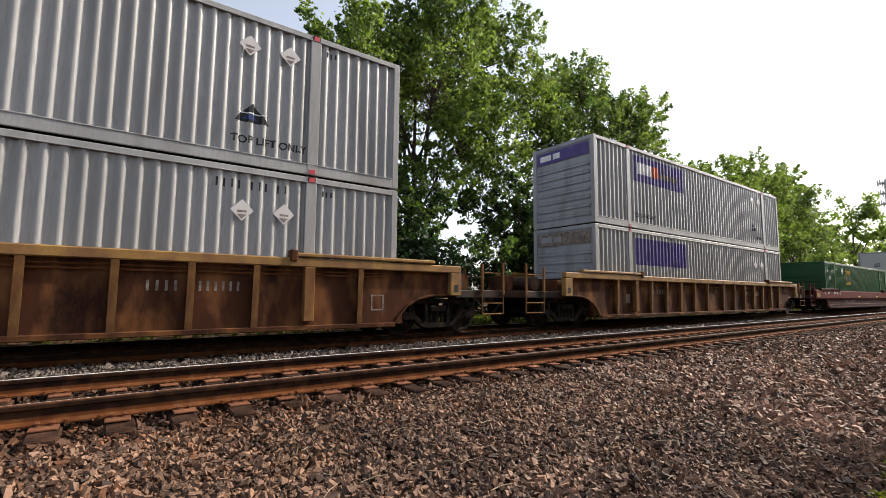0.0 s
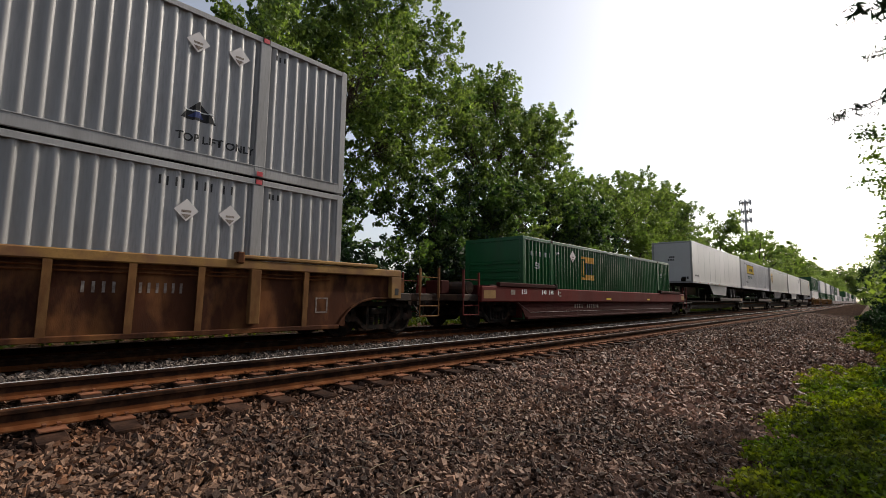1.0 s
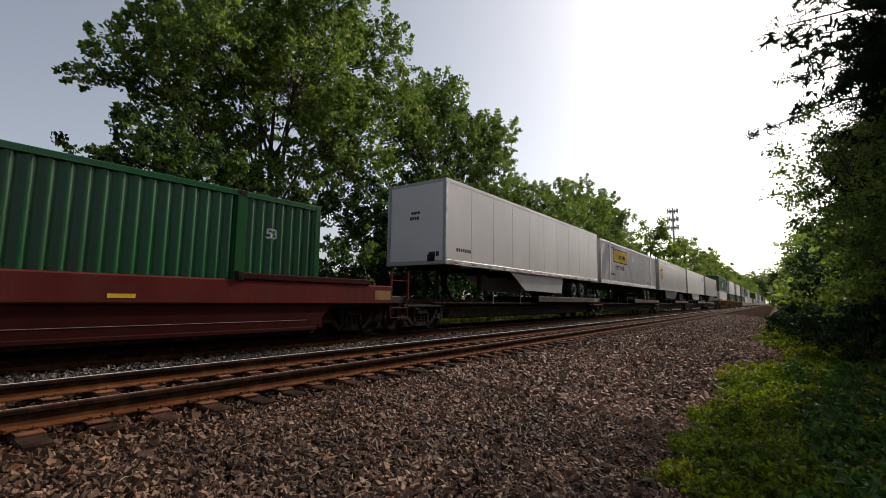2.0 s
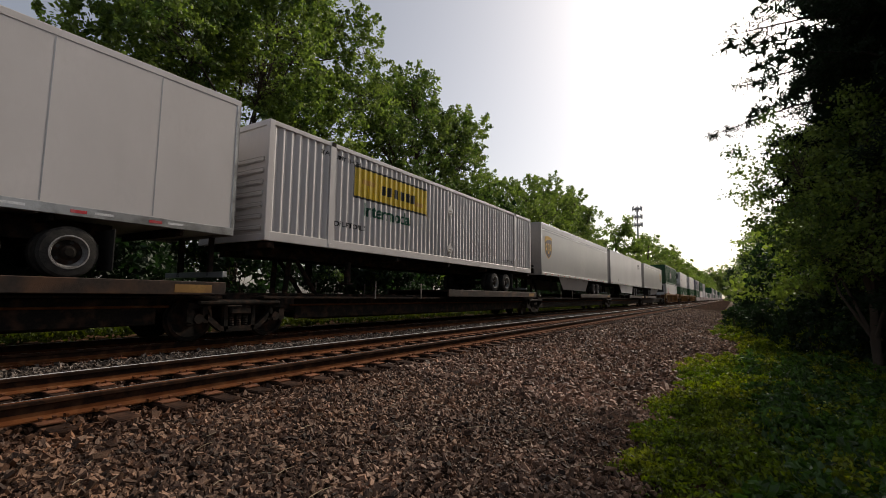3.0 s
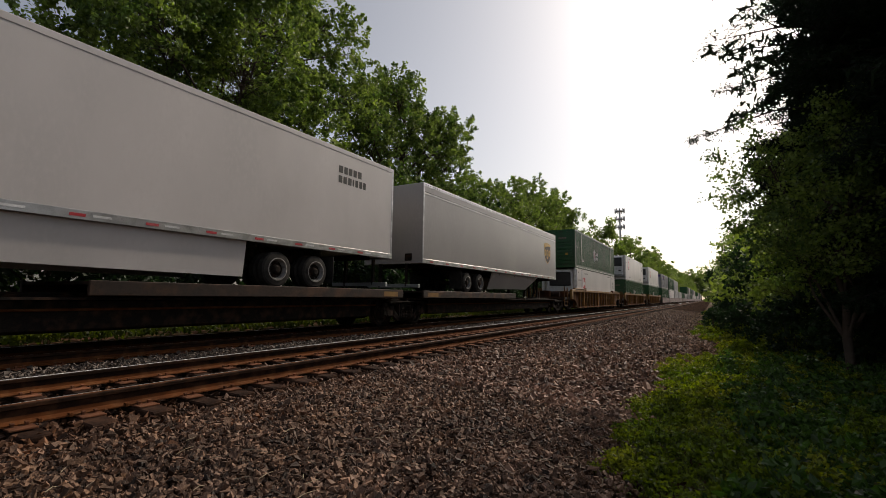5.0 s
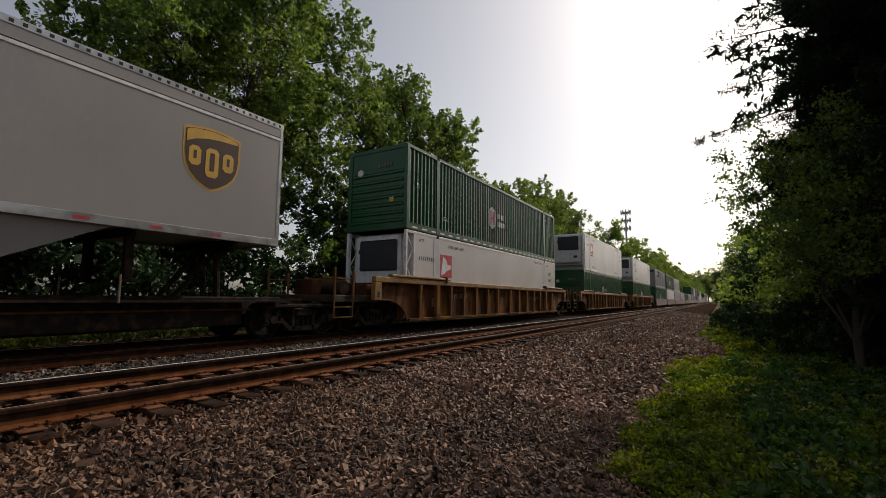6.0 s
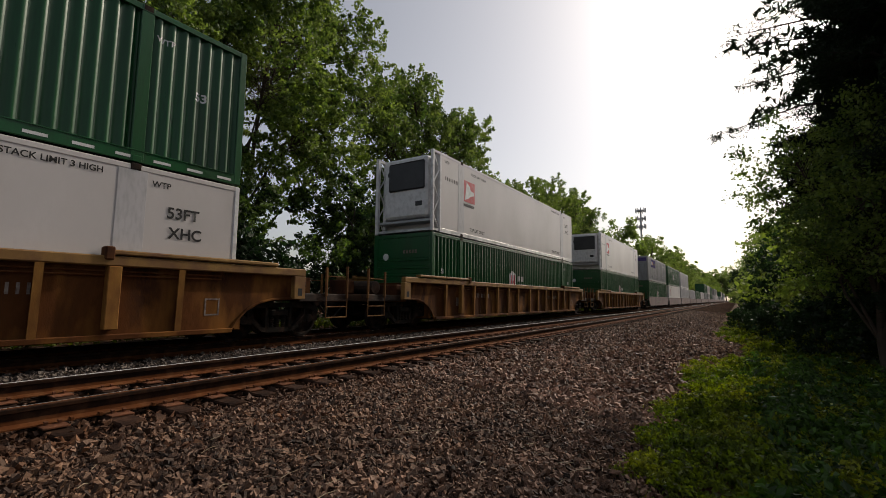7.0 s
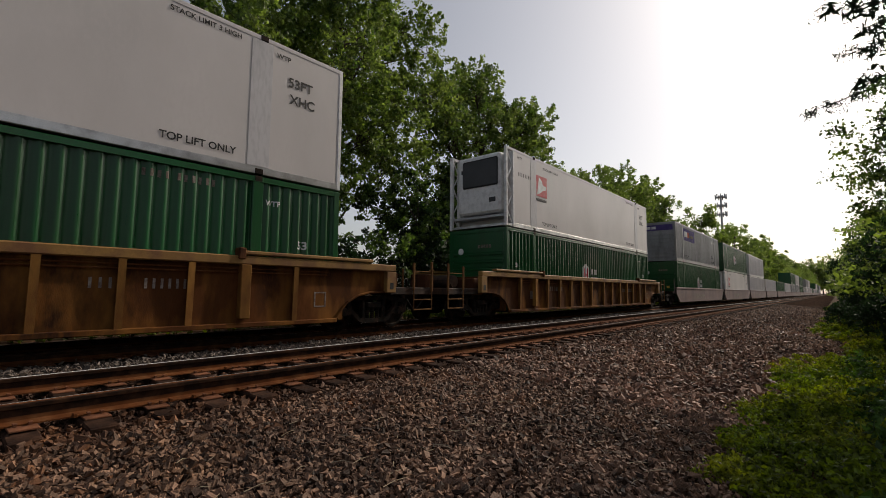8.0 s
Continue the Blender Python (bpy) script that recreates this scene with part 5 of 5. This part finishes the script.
def spine_car(label, length, flip, end_truck=False):
    """One unit of an articulated spine car: centre sill, wheel deck at one end, hitch at the other, a shared truck."""
    c = empty("spine_car", label=label, category="railway car")
    f = -1 if flip else 1
    h = length / 2
    part("centre_sill", box(-0.36, 0.36, -h + 0.1, h - 0.1, 0.55, 0.98, 0.03), M["steel_dark"], c)
    part("fish_belly", extrude_yz([(-h + 1.5, 0.56), (-h + 2.6, 0.3), (h - 2.6, 0.3), (h - 1.5, 0.56)], -0.5, 0.5), M["steel_dark"], c)
    a, b = sorted((f * (h - 9.2), f * (h - 0.55)))
    part("wheel_deck", box(-1.38, 1.38, a, b, DECK - 0.06, DECK, 0.01), M["steel_dark"], c)
    for s in (-1, 1):
        part("deck_edge", box(s * 1.34, s * 1.42, a, b, 0.93, DECK + 0.012, 0.012), M["deck"], c, "rusty deck edge")
        part("edge_patch", box(s * 1.42, s * 1.424, b - 1.0 if f > 0 else a + 0.3, b - 0.3 if f > 0 else a + 1.0, 0.97, 1.12), M["ochre"], c)
        for k in range(4):
            y = a + 1.2 + k * 2.1
            part("deck_bracket", extrude_xz(s, y), M["steel_dark"], c)
        # dark plate added to fill the gap below the deck with shade
        part("side_sill", box(s * 0.86, s * 0.94, -h + 1.6, h - 1.6, 0.36, 0.86, 0.02), M["steel_dark"], c)
        part("brake_pipe", rod((s * 0.97, -h + 1.4, 0.7), (s * 0.97, h - 1.4, 0.7), 0.022, n=6), M["rust"], c)
        part("walkway", box(s * 0.75, s * 1.2, -h + 0.5, h - 0.5, 0.86, 0.9), M["steel_dark"], c)
        for y in (-f * (h - 4.2), -f * (h - 6.5)):
            part("hand_rail", rod((s * 1.25, y, 0.85), (s * 1.25, y, 1.35), 0.02, n=6), M["faded"], c)
    hy = -f * (h - 1.9)
    hitch = part("hitch", box(-0.45, 0.45, hy - 0.35, hy + 0.35, 2.02, 2.1, 0.02), M["steel_dark"], c, "folding trailer hitch")
    for s in (-1, 1):
        part("hitch_leg", rod((s * 0.35, hy, 2.05), (s * 0.3, hy + 0.9 * f, 0.95), 0.06, n=8), M["steel_dark"], hitch)
        part("hitch_leg", rod((s * 0.3, hy, 2.05), (s * 0.25, hy - 0.1 * f, 0.95), 0.07, n=8), M["steel_dark"], hitch)
    part("air_tank", rod((0.75, -f * 3.0, 0.72), (0.75, -f * 4.1, 0.72), 0.16, n=14), M["galv"], c, "pale air tank")
    for y in ([h] if not end_truck else [h, -h]):
        wheelset(c, y)
        part("articulation", box(-0.3, 0.3, y - 0.7, y + 0.7, 0.6, 0.95, 0.05), M["steel_dark"], c)
        for s in (-1, 1):
            part("truck_guard", box(s * 1.06, s * 1.2, y - 0.95, y + 0.95, 0.72, 0.82, 0.03), M["truck"], c)
    return c


def extrude_xz(s, y):
    bm = bmesh.new()
    pts = [(0.36, 0.62), (1.36, 0.98), (1.36, 1.1), (0.36, 1.1)]
    a = [bm.verts.new((s * x, y - 0.03, z)) for x, z in pts]
    b = [bm.verts.new((s * x, y + 0.03, z)) for x, z in pts]
    bm.faces.new(a)
    bm.faces.new(b[::-1])
    for i in range(4):
        bm.faces.new((a[i], b[i], b[(i + 1) % 4], a[(i + 1) % 4]))
    return bm


# ---- trailers ----
def road_wheel(parent, x, y, s, r=0.41):
    """A pair of road wheels on one hub, standing at z = 0."""
    for k in (0, 1):
        xo = s * (x - 0.3 * k)
        w = part("wheel", lathe([(xo - s * 0.0, 0.24), (xo - s * 0.02, r - 0.04), (xo - s * 0.05, r), (xo - s * 0.2, r), (xo - s * 0.24, r - 0.04), (xo - s * 0.25, 0.24)], 28, None, (0, y, r), False), M["rubber"], parent, "black dual tyre", )
        part("rim", lathe([(xo + s * 0.004, 0.27), (xo + s * 0.006, 0.25), (xo - s * 0.02, 0.235), (xo - s * 0.06, 0.215), (xo - s * 0.1, 0.2)], 24, None, (0, y, r), False), M["rim"], w, "pale steel rim")
        part("hub", lathe([(xo - s * 0.095, 0.198), (xo - s * 0.085, 0.12), (xo - s * 0.03, 0.1), (xo - s * 0.0, 0.06)], 16, None, (0, y, r)), M["truck"], w, "dark greasy hub")
        for j in range(5):
            a = 2 * math.pi * j / 5
            part("hand_hole", rod((xo - s * 0.1, y + 0.16 * math.cos(a), r + 0.16 * math.sin(a)), (xo - s * 0.088, y + 0.16 * math.cos(a), r + 0.16 * math.sin(a)), 0.03, n=8), M["ink"], w)


def running_gear(t, y_rear, floor, wheels, legs_at):
    """Tandem axles, slider, landing legs, rear guard; wheels stand at z = 0."""
    for y in wheels:
        part("axle", rod((-1.0, y, 0.41), (1.0, y, 0.41), 0.07, n=10), M["steel_dark"], t)
        for s in (-1, 1):
            road_wheel(t, 1.25, y, s)
    a, b = min(wheels) - 0.8, max(wheels) + 0.8
    for s in (-1, 1):
        part("slider_rail", box(s * 0.5, s * 0.62, a, b, 0.62, floor, 0.01), M["steel_dark"], t)
        part("landing_leg", box(s * 0.75, s * 0.88, legs_at - 0.07, legs_at + 0.07, 0.12, floor, 0.01), M["truck"], t)
        part("leg_foot", box(s * 0.7, s * 0.93, legs_at - 0.13, legs_at + 0.13, 0.06, 0.12, 0.01), M["truck"], t)
        part("mud_flap", box(s * 0.7, s * 1.28, max(wheels, key=lambda q: q * y_rear) + 0.58 * (1 if y_rear > 0 else -1), max(wheels, key=lambda q: q * y_rear) + 0.6 * (1 if y_rear > 0 else -1), 0.15, 0.85), M["rubber"], t)
        part("guard_post", box(s * 0.55, s * 0.63, min(y_rear, y_rear - 0.1 * (1 if y_rear > 0 else -1)), max(y_rear, y_rear - 0.1 * (1 if y_rear > 0 else -1)), 0.15, floor, 0.01), M["truck"], t)
    part("rear_guard", box(-1.15, 1.15, min(y_rear, y_rear - 0.1 * (1 if y_rear > 0 else -1)), max(y_rear, y_rear - 0.1 * (1 if y_rear > 0 else -1)), 0.12, 0.24, 0.01), M["galv"], t)


def van_trailer(label, skin, length, wheels, flip=False, skirt=None, seams=0, tape=True, belt=False):
    """Smooth van trailer on its own wheels; origin on the deck under its middle, front at -y unless flipped."""
    t = empty("semi_trailer", label=label, category="trailer")
    f = -1 if flip else 1
    h, z0, z1 = length / 2, 0.98, 3.9
    m = M[skin]
    part("body", box(-HALF, HALF, -h, h, z0 + 0.06, z1 - 0.04, 0.035), m, t)
    part("roof", box(-HALF + 0.04, HALF - 0.04, -h + 0.04, h - 0.04, z1 - 0.04, z1, 0.01), M["galv"], t)
    for e in (-1, 1):
        ya, yb = sorted((e * h, e * (h + 0.008)))
        for xa, xb, za, zb in ((-HALF, HALF, z0, z0 + 0.14), (-HALF, HALF, z1 - 0.13, z1 - 0.03), (-HALF, -HALF + 0.12, z0 + 0.14, z1 - 0.13), (HALF - 0.12, HALF, z0 + 0.14, z1 - 0.13)):
            part("end_frame", box(xa, xb, ya, yb, za, zb, 0.003), M["trailer_grey"], t, "worn grey end frame")
        part("end_socket", box(0.55, 0.85, ya - 0.03, yb + 0.03, z0 + 0.1, z0 + 0.36, 0.02), M["truck"], t, "dark air and light sockets")
    for s in (-1, 1):
        part("bottom_rail", box(s * HALF - 0.05 * s, s * HALF + 0.012 * s, -h + 0.02, h - 0.02, z0, z0 + 0.16, 0.008), M["alu"], t, "riveted metal bottom rail")
        part("top_rail", box(s * HALF - 0.05 * s, s * HALF + 0.01 * s, -h, h, z1 - 0.14, z1 - 0.01, 0.01), M["alu" if belt else skin], t)
        if belt:
            bm = bmesh.new()
            for k in range(int(length / 0.16)):
                y = -h + 0.15 + 0.16 * k
                bm.faces.new([bm.verts.new((s * (HALF + 0.0125), y + a, z1 - 0.075 + b)) for a, b in ((-0.03, -0.03), (0.03, -0.03), (0.03, 0.03), (-0.03, 0.03))])
            tagged(part("rail_holes", bm, M["ink"], t, "row of dark holes along the top rail"), kind="stuff")
            part("belt_groove", box(s * HALF, s * HALF + 0.004 * s, -h + 0.05, h - 0.05, z1 - 0.355, z1 - 0.335), M["ink"], t)
            part("belt", box(s * HALF, s * HALF + 0.012 * s, -h + 0.05, h - 0.05, z1 - 0.42, z1 - 0.36, 0.004), M["white_clean"], t, "pale moulding strip")
        for y in (-h, h - 0.1):
            part("corner_post", box(s * HALF - 0.12 * s, s * HALF + 0.008 * s, y, y + 0.1, z0, z1 - 0.02, 0.02), M["alu"], t)
        n = 13 if tape else 0
        for k in range(n):
            y = -h + 0.5 + k * (length - 1.0) / n
            part("reflector", box(s * HALF + 0.012 * s, s * HALF + 0.016 * s, y, y + 0.22, z0 + 0.05, z0 + 0.1), M["red_mark"], t, "red reflector strip")
            if not belt:
                part("reflector", box(s * HALF + 0.012 * s, s * HALF + 0.016 * s, y + 0.32, y + 0.6, z0 + 0.06, z0 + 0.1), M["white_clean"], t)
        for k in range(1, seams + 1):
            y = -h + k * length / (seams + 1)
            part("panel_seam", box(s * HALF, s * HALF + 0.003 * s, y - 0.008, y + 0.008, z0 + 0.18, z1 - 0.16), M["galv"], t)
        if skirt:
            y0, y1 = skirt
            bm = extrude_yz([(y0, z0), (y0 + 1.5 * f, z0 - 0.72), (y1, z0 - 0.78), (y1, z0)], s * 1.2, s * 1.215)
            for v in bm.verts:
                v.co.x -= s * (0.3 if belt else 0.1) * (z0 - v.co.z)
            part("side_skirt", bm, M["trailer_grey" if belt else "white"], t, "pale aerodynamic side skirt leaning inwards")
    for k in range(8):
        y = -h + 1 + k * (length - 2) / 7
        part("crossmember", box(-1.2, 1.2, y - 0.03, y + 0.03, z0 - 0.1, z0 + 0.06), M["steel_dark"], t)
    running_gear(t, f * h, z0, wheels, -f * (h - 2.9))
    return t


def shield_sign(t, y, z, w=1.22, hh=1.3):
    """Gold-edged brown shield with rounded flanks, a gold sweep across its top and plain rounded blocks for the lettering."""
    half = [(0.5, 0.0), (0.62, 0.04), (0.78, 0.13), (0.9, 0.24), (0.97, 0.38), (1.0, 0.55), (1.0, 0.93), (0.85, 0.965), (0.68, 0.99), (0.5, 1.0)]
    o = half + [(1 - a, b) for a, b in half[-2:0:-1]]
    lay_on_side("sign_panel", flat_bm([(a * w, b * hh) for a, b in o]), M["gold"], t, y, z, HALF, False, 0.004, "gold and brown shield sign")
    lay_on_side("sign_field", flat_bm([((0.035 + 0.93 * a) * w, (0.035 + 0.93 * b) * hh) for a, b in o]), M["shield"], t, y, z, HALF, False, 0.008)
    sweep = [(0.05, 0.89), (0.05, 0.7), (0.2, 0.77), (0.4, 0.82), (0.65, 0.845), (0.95, 0.85), (0.95, 0.89), (0.8, 0.93), (0.5, 0.955), (0.2, 0.93)]
    lay_on_side("sign_arc", flat_bm([(a * w, b * hh) for a, b in sweep]), M["gold"], t, y, z, HALF, False, 0.012)
    for u, v, ww, h in ((0.1, 0.36, 0.2, 0.3), (0.38, 0.22, 0.23, 0.46), (0.68, 0.36, 0.2, 0.3)):
        c = 0.05
        blk = [(u + c, v), (u + ww - c, v), (u + ww, v + c), (u + ww, v + h - c), (u + ww - c, v + h), (u + c, v + h), (u, v + h - c), (u, v + c)]
        lay_on_side("sign_lettering", flat_bm([(a * w, b * hh) for a, b in blk]), M["gold"], t, y, z, HALF, False, 0.012)
        lay_on_side("sign_gap", flat_bm([((u + 0.075) * w, (v + 0.1) * hh), ((u + ww - 0.075) * w, (v + 0.1) * hh), ((u + ww - 0.075) * w, (v + h - 0.07) * hh), ((u + 0.075) * w, (v + h - 0.07) * hh)]), M["shield"], t, y, z, HALF, False, 0.015)


def chassis(label, length, wheels):
    t = empty("container_chassis", label=label, category="chassis")
    h = length / 2
    for s in (-1, 1):
        part("main_beam", box(s * 0.42, s * 0.56, -h, h, 0.68, 0.975, 0.015), M["steel_dark"], t)
    for y in (-h + 0.1, -3, 0, 3, h - 0.12):
        part("bolster", box(-1.24, 1.24, y - 0.09, y + 0.09, 0.82, 0.976, 0.015), M["steel_dark"], t)
    running_gear(t, h, 0.7, wheels, -h + 3.0)
    return t


# ---- the train ----
SPEED = 22.316            # metres a second, towards -y
TRAIN = []


def ride(ob, s, z, flip=False):
    """Sets a thing at distance s along the train (its middle at time 0) and z above the rails."""
    ob.matrix_basis = pose(TRAIN_TRACK, s, z, 0, 0, 0)
    TRAIN.append((ob, s, z))
    return ob


LOW, UP, CARS = 0.345, 3.295, "freight cars of the train"
BOXES = "containers on the train"


def put(master, s, z):
    first = not any(o is master for o, _, _ in TRAIN)
    return ride(master if first else copy_thing(master, pose(0, 0, 0)), s, z)


well = tagged(brown_well_car("rust-brown double-stack well car with ochre top chords"), group=CARS)
rusty_well = tagged(brown_well_car("orange-rusted double-stack well car with ochre posts", "rust_side", "rust_post", -0.22), group=CARS)
redwell = tagged(red_well_car("dark red well car with smooth sides and faded band"), group=CARS)
grey_up = tagged(grey_box("grey ribbed steel container with purple sign, stacked on top", True), group=BOXES)
grey_low = tagged(grey_box("grey ribbed steel container with faded sign in a well car", False), group=BOXES)
green_sign = tagged(green_box("dark green ribbed container with square gold and blue sign", "square_sign"), group=BOXES)
green_up = tagged(green_box("dark green ribbed container with white oval sign", "upper"), group=BOXES)
white_cold = tagged(white_box("smooth white refrigerated container with red sign and braced end frame"), group=BOXES)

PITCH = 23.08
for mid, low, up in ((-2.83, grey_low, grey_up), (20.31, grey_low, grey_up), (153.85, white_cold, green_up), (176.95, green_up, white_cold), (199.95, green_up, white_cold)):
    put(well if mid < 100 else rusty_well, mid, 0)
    put(low, mid, LOW)
    put(up, mid, UP)
put(redwell, 43.64, 0)
put(green_sign, 43.64, 0.245)

# five articulated spine cars with trailers
units = ((64.2, 17.4), (81.6, 17.0), (98.4, 16.8), (115.4, 17.2), (133.1, 18.3))
spine = tagged(spine_car("dark articulated spine car carrying a road trailer", 17.2, False), group=CARS)
spine_back = tagged(spine_car("dark articulated spine car with its wheel deck reversed", 17.6, True, True), group=CARS)
spine_lead = tagged(spine_car("dark articulated spine car with trucks at both ends", 17.2, False, True), group=CARS)
put(spine_lead, 64.3, 0)
for s in (81.5, 98.5, 115.6):
    put(spine, s, 0)
put(spine_back, 133.1, 0)
TRAILERS = "trailers on the train"
t1 = tagged(van_trailer("plain white van trailer with black decals on its front", "white", 15.85, (4.0, 5.2), skirt=(-3.2, 2.5), seams=9), group=TRAILERS)
lay_on_end("decal", bars_bm((0.1, 0.14, 0.1), 0.1, 0.2), M["ink"], t1, -15.85 / 2, -0.2, 2.75)
lay_on_end("decal", bars_bm((0.08, 0.08, 0.08, 0.08), 0.12, 0.2), M["ink"], t1, -15.85 / 2, -0.25, 2.55)
lay_on_end("decal", bars_bm((0.28, 0.12), 0.16, 0.2), M["ink"], t1, -15.85 / 2, 0.6, 1.25)
lay_on_side("lettering", bars_bm([0.1] * 7, 0.12, 0.3), M["ink"], t1, -7.3, 1.45, HALF, False)
ride(t1, 64.6, DECK)
jb = tagged(ribbed_container("container", "white", "white ribbed container with yellow panel and green lettering", 15.85, 2.8, "ribs"), group=BOXES)
y0 = -13.09 + 7.925
lay_on_side("sign_border", flat_bm(((0, 0), (3.66, 0), (3.66, 0.93), (0, 0.93))), M["ink"], jb, y0, 1.51, HALF - 0.02, True, 0.003, "black bordered yellow company panel")
lay_on_side("sign_panel", flat_bm(((0.06, 0.06), (3.6, 0.06), (3.6, 0.87), (0.06, 0.87))), M["yellow"], jb, y0, 1.51, HALF - 0.02, True, 0.006)
lay_on_side("sign_lettering", bars_bm((0.14, 0.2, 0.0, 0.2, 0.2, 0.2, 0.2), 0.28, 0.3), M["ink"], jb, y0 + 1.25, 1.8, HALF - 0.02, True, 0.009)
lay_on_side("sign_lettering", bars_bm((0.5,), 0.14), M["gold"], jb, y0 + 0.4, 1.95, HALF - 0.02, True, 0.009)
lay_on_side("sign_lettering", bars_bm((0.5,), 0.14), M["gold"], jb, y0 + 2.9, 1.75, HALF - 0.02, True, 0.009)
lay_on_side("lettering", text_bm("Intermodal", 0.52), M["ink_green"], jb, y0 + 0.45, 1.06, HALF - 0.02)
lay_on_side("lettering", text_bm("TOP LIFT ONLY", 0.19), M["ink"], jb, y0 - 0.75, 0.62, HALF - 0.02)
lay_on_side("lettering", text_bm("TOP LIFT ONLY", 0.17), M["ink"], jb, 4.6, 0.36, HALF - 0.02)
lay_on_side("lettering", text_bm("STACK LIMIT 3 HIGH", 0.16), M["ink"], jb, y0 - 1.2, 2.42, HALF - 0.02)
for z in (0.52, 1.95):
    diamond(jb, -0.05, z, 0.22)
ride(jb, 81.18, DECK + 0.98)
ride(tagged(chassis("dark steel container chassis on two tandem axles", 15.6, (3.87, 5.07)), group=TRAILERS), 81.18, DECK)
t3 = tagged(van_trailer("smooth grey van trailer with gold and brown shield sign", "trailer_grey", 15.6, (3.6, 4.8), skirt=(-4.6, 2.1), seams=0, belt=True), group=TRAILERS)
shield_sign(t3, -7.25, 1.92)
ride(t3, 98.46, DECK)
lay_on_end("decal", bars_bm((0.14, 0.14), 0.12, 0.2), M["ink"], t3, -7.8, 0.55, 1.4)
t4 = tagged(van_trailer("white van trailer with black lettering high on its front", "white", 15.8, (3.55, 4.75), skirt=(-4.15, 2.7), seams=0), group=TRAILERS)
lay_on_end("lettering", bars_bm((0.16, 0.16, 0.16, 0.16, 0.16), 0.24, 0.25), M["ink"], t4, -7.9, -0.2, 3.35, "black company lettering")
lay_on_end("lettering", bars_bm((0.14, 0.14, 0.07, 0.14, 0.14, 0.14), 0.22, 0.25), M["ink"], t4, -7.9, -0.2, 3.0)
lay_on_side("lettering", bars_bm((0.16, 0.14, 0.14, 0.14, 0.16), 0.2, 0.25), M["ink"], t4, 5.4, 3.2, HALF, False)
lay_on_side("lettering", bars_bm((0.14, 0.14, 0.14, 0.06, 0.12, 0.12, 0.12), 0.2, 0.25), M["ink"], t4, 5.4, 2.92, HALF, False)
lay_on_side("lettering", text_bm("53", 0.22), M["ink"], t4, -4.7, 1.32, HALF, False)
ride(t4, 115.25, DECK)
t5 = tagged(van_trailer("smooth grey van trailer riding backwards with a shield sign", "trailer_grey", 15.95, (-4.4, -3.2), True, skirt=(4.6, -1.9), seams=0, belt=True), group=TRAILERS)
shield_sign(t5, 5.65, 1.92)
ride(t5, 132.9, DECK)

# the long tail of the train: articulated well units with smooth bleached sides
def tail_unit(label):
    c = empty("well_car", label=label, category="railway car")
    for s in (-1, 1):
        part("side_panel", extrude_yz([(-8.7, 0.9), (-7.8, 0.28), (7.8, 0.28), (8.7, 0.9), (8.7, 1.3), (-8.7, 1.3)], s * 1.34, s * 1.4), M["pink_car"], c, "bleached red side plate")
        part("upper_band", box(s * 1.33, s * 1.43, -8.75, 8.75, 1.22, 1.34, 0.02), M["pink_car"], c)
        part("stencil", box(min(s * 1.401, s * 1.406), max(s * 1.401, s * 1.406), -3, 0.4, 0.55, 0.85), M["faded"], c)
        part("stanchion", rod((s * 1.3, -8.9, 0.9), (s * 1.3, -8.9, 1.9), 0.025, n=6), M["pink_car"], c)
    part("well_floor", box(-1.3, 1.3, -7.8, 7.8, 0.25, 0.33), M["steel_dark"], c)
    part("end_platform", box(-1.2, 1.2, -9.0, -7.8, 0.9, 1.05), M["steel_dark"], c)
    part("end_platform", box(-1.2, 1.2, 7.8, 9.0, 0.9, 1.05), M["steel_dark"], c)
    wheelset(c, -9.1)
    return c


unit = tagged(tail_unit("articulated well unit with smooth bleached red sides"), group=CARS)
plain = {k: tagged(ribbed_container("container", k, text, CL, 2.91, plain=True), group=BOXES) for k, text in (("grey", "plain grey ribbed container far along the train"), ("green", "plain dark green ribbed container far along the train"), ("white", "plain white ribbed container far along the train"))}
put(unit, 222.6, 0)
put(green_up, 222.6, LOW)
put(grey_up, 222.6, UP)
put(unit, 241.0, 0)
put(white_cold, 241.0, LOW)
put(green_up, 241.0, UP)
tail = (("white", "white"), ("white", None), ("green", None), ("white", None), ("grey", "green"), ("grey", "white"), ("green", "green"), ("grey", None), ("white", "grey"))
s = 241.0
for k in range(19):
    low, up = tail[k % len(tail)]
    s += 18.2
    put(unit, s, 0)
    put(plain[low], s, LOW)
    if up:
        put(plain[up], s, UP)


def motions():
    for ob, s, z in TRAIN:
        walk(ob, [(t, pose(TRAIN_TRACK, s - SPEED * t, z)) for t in (0.0, 2.0, 4.0, 6.0, 8.0)])


motions()
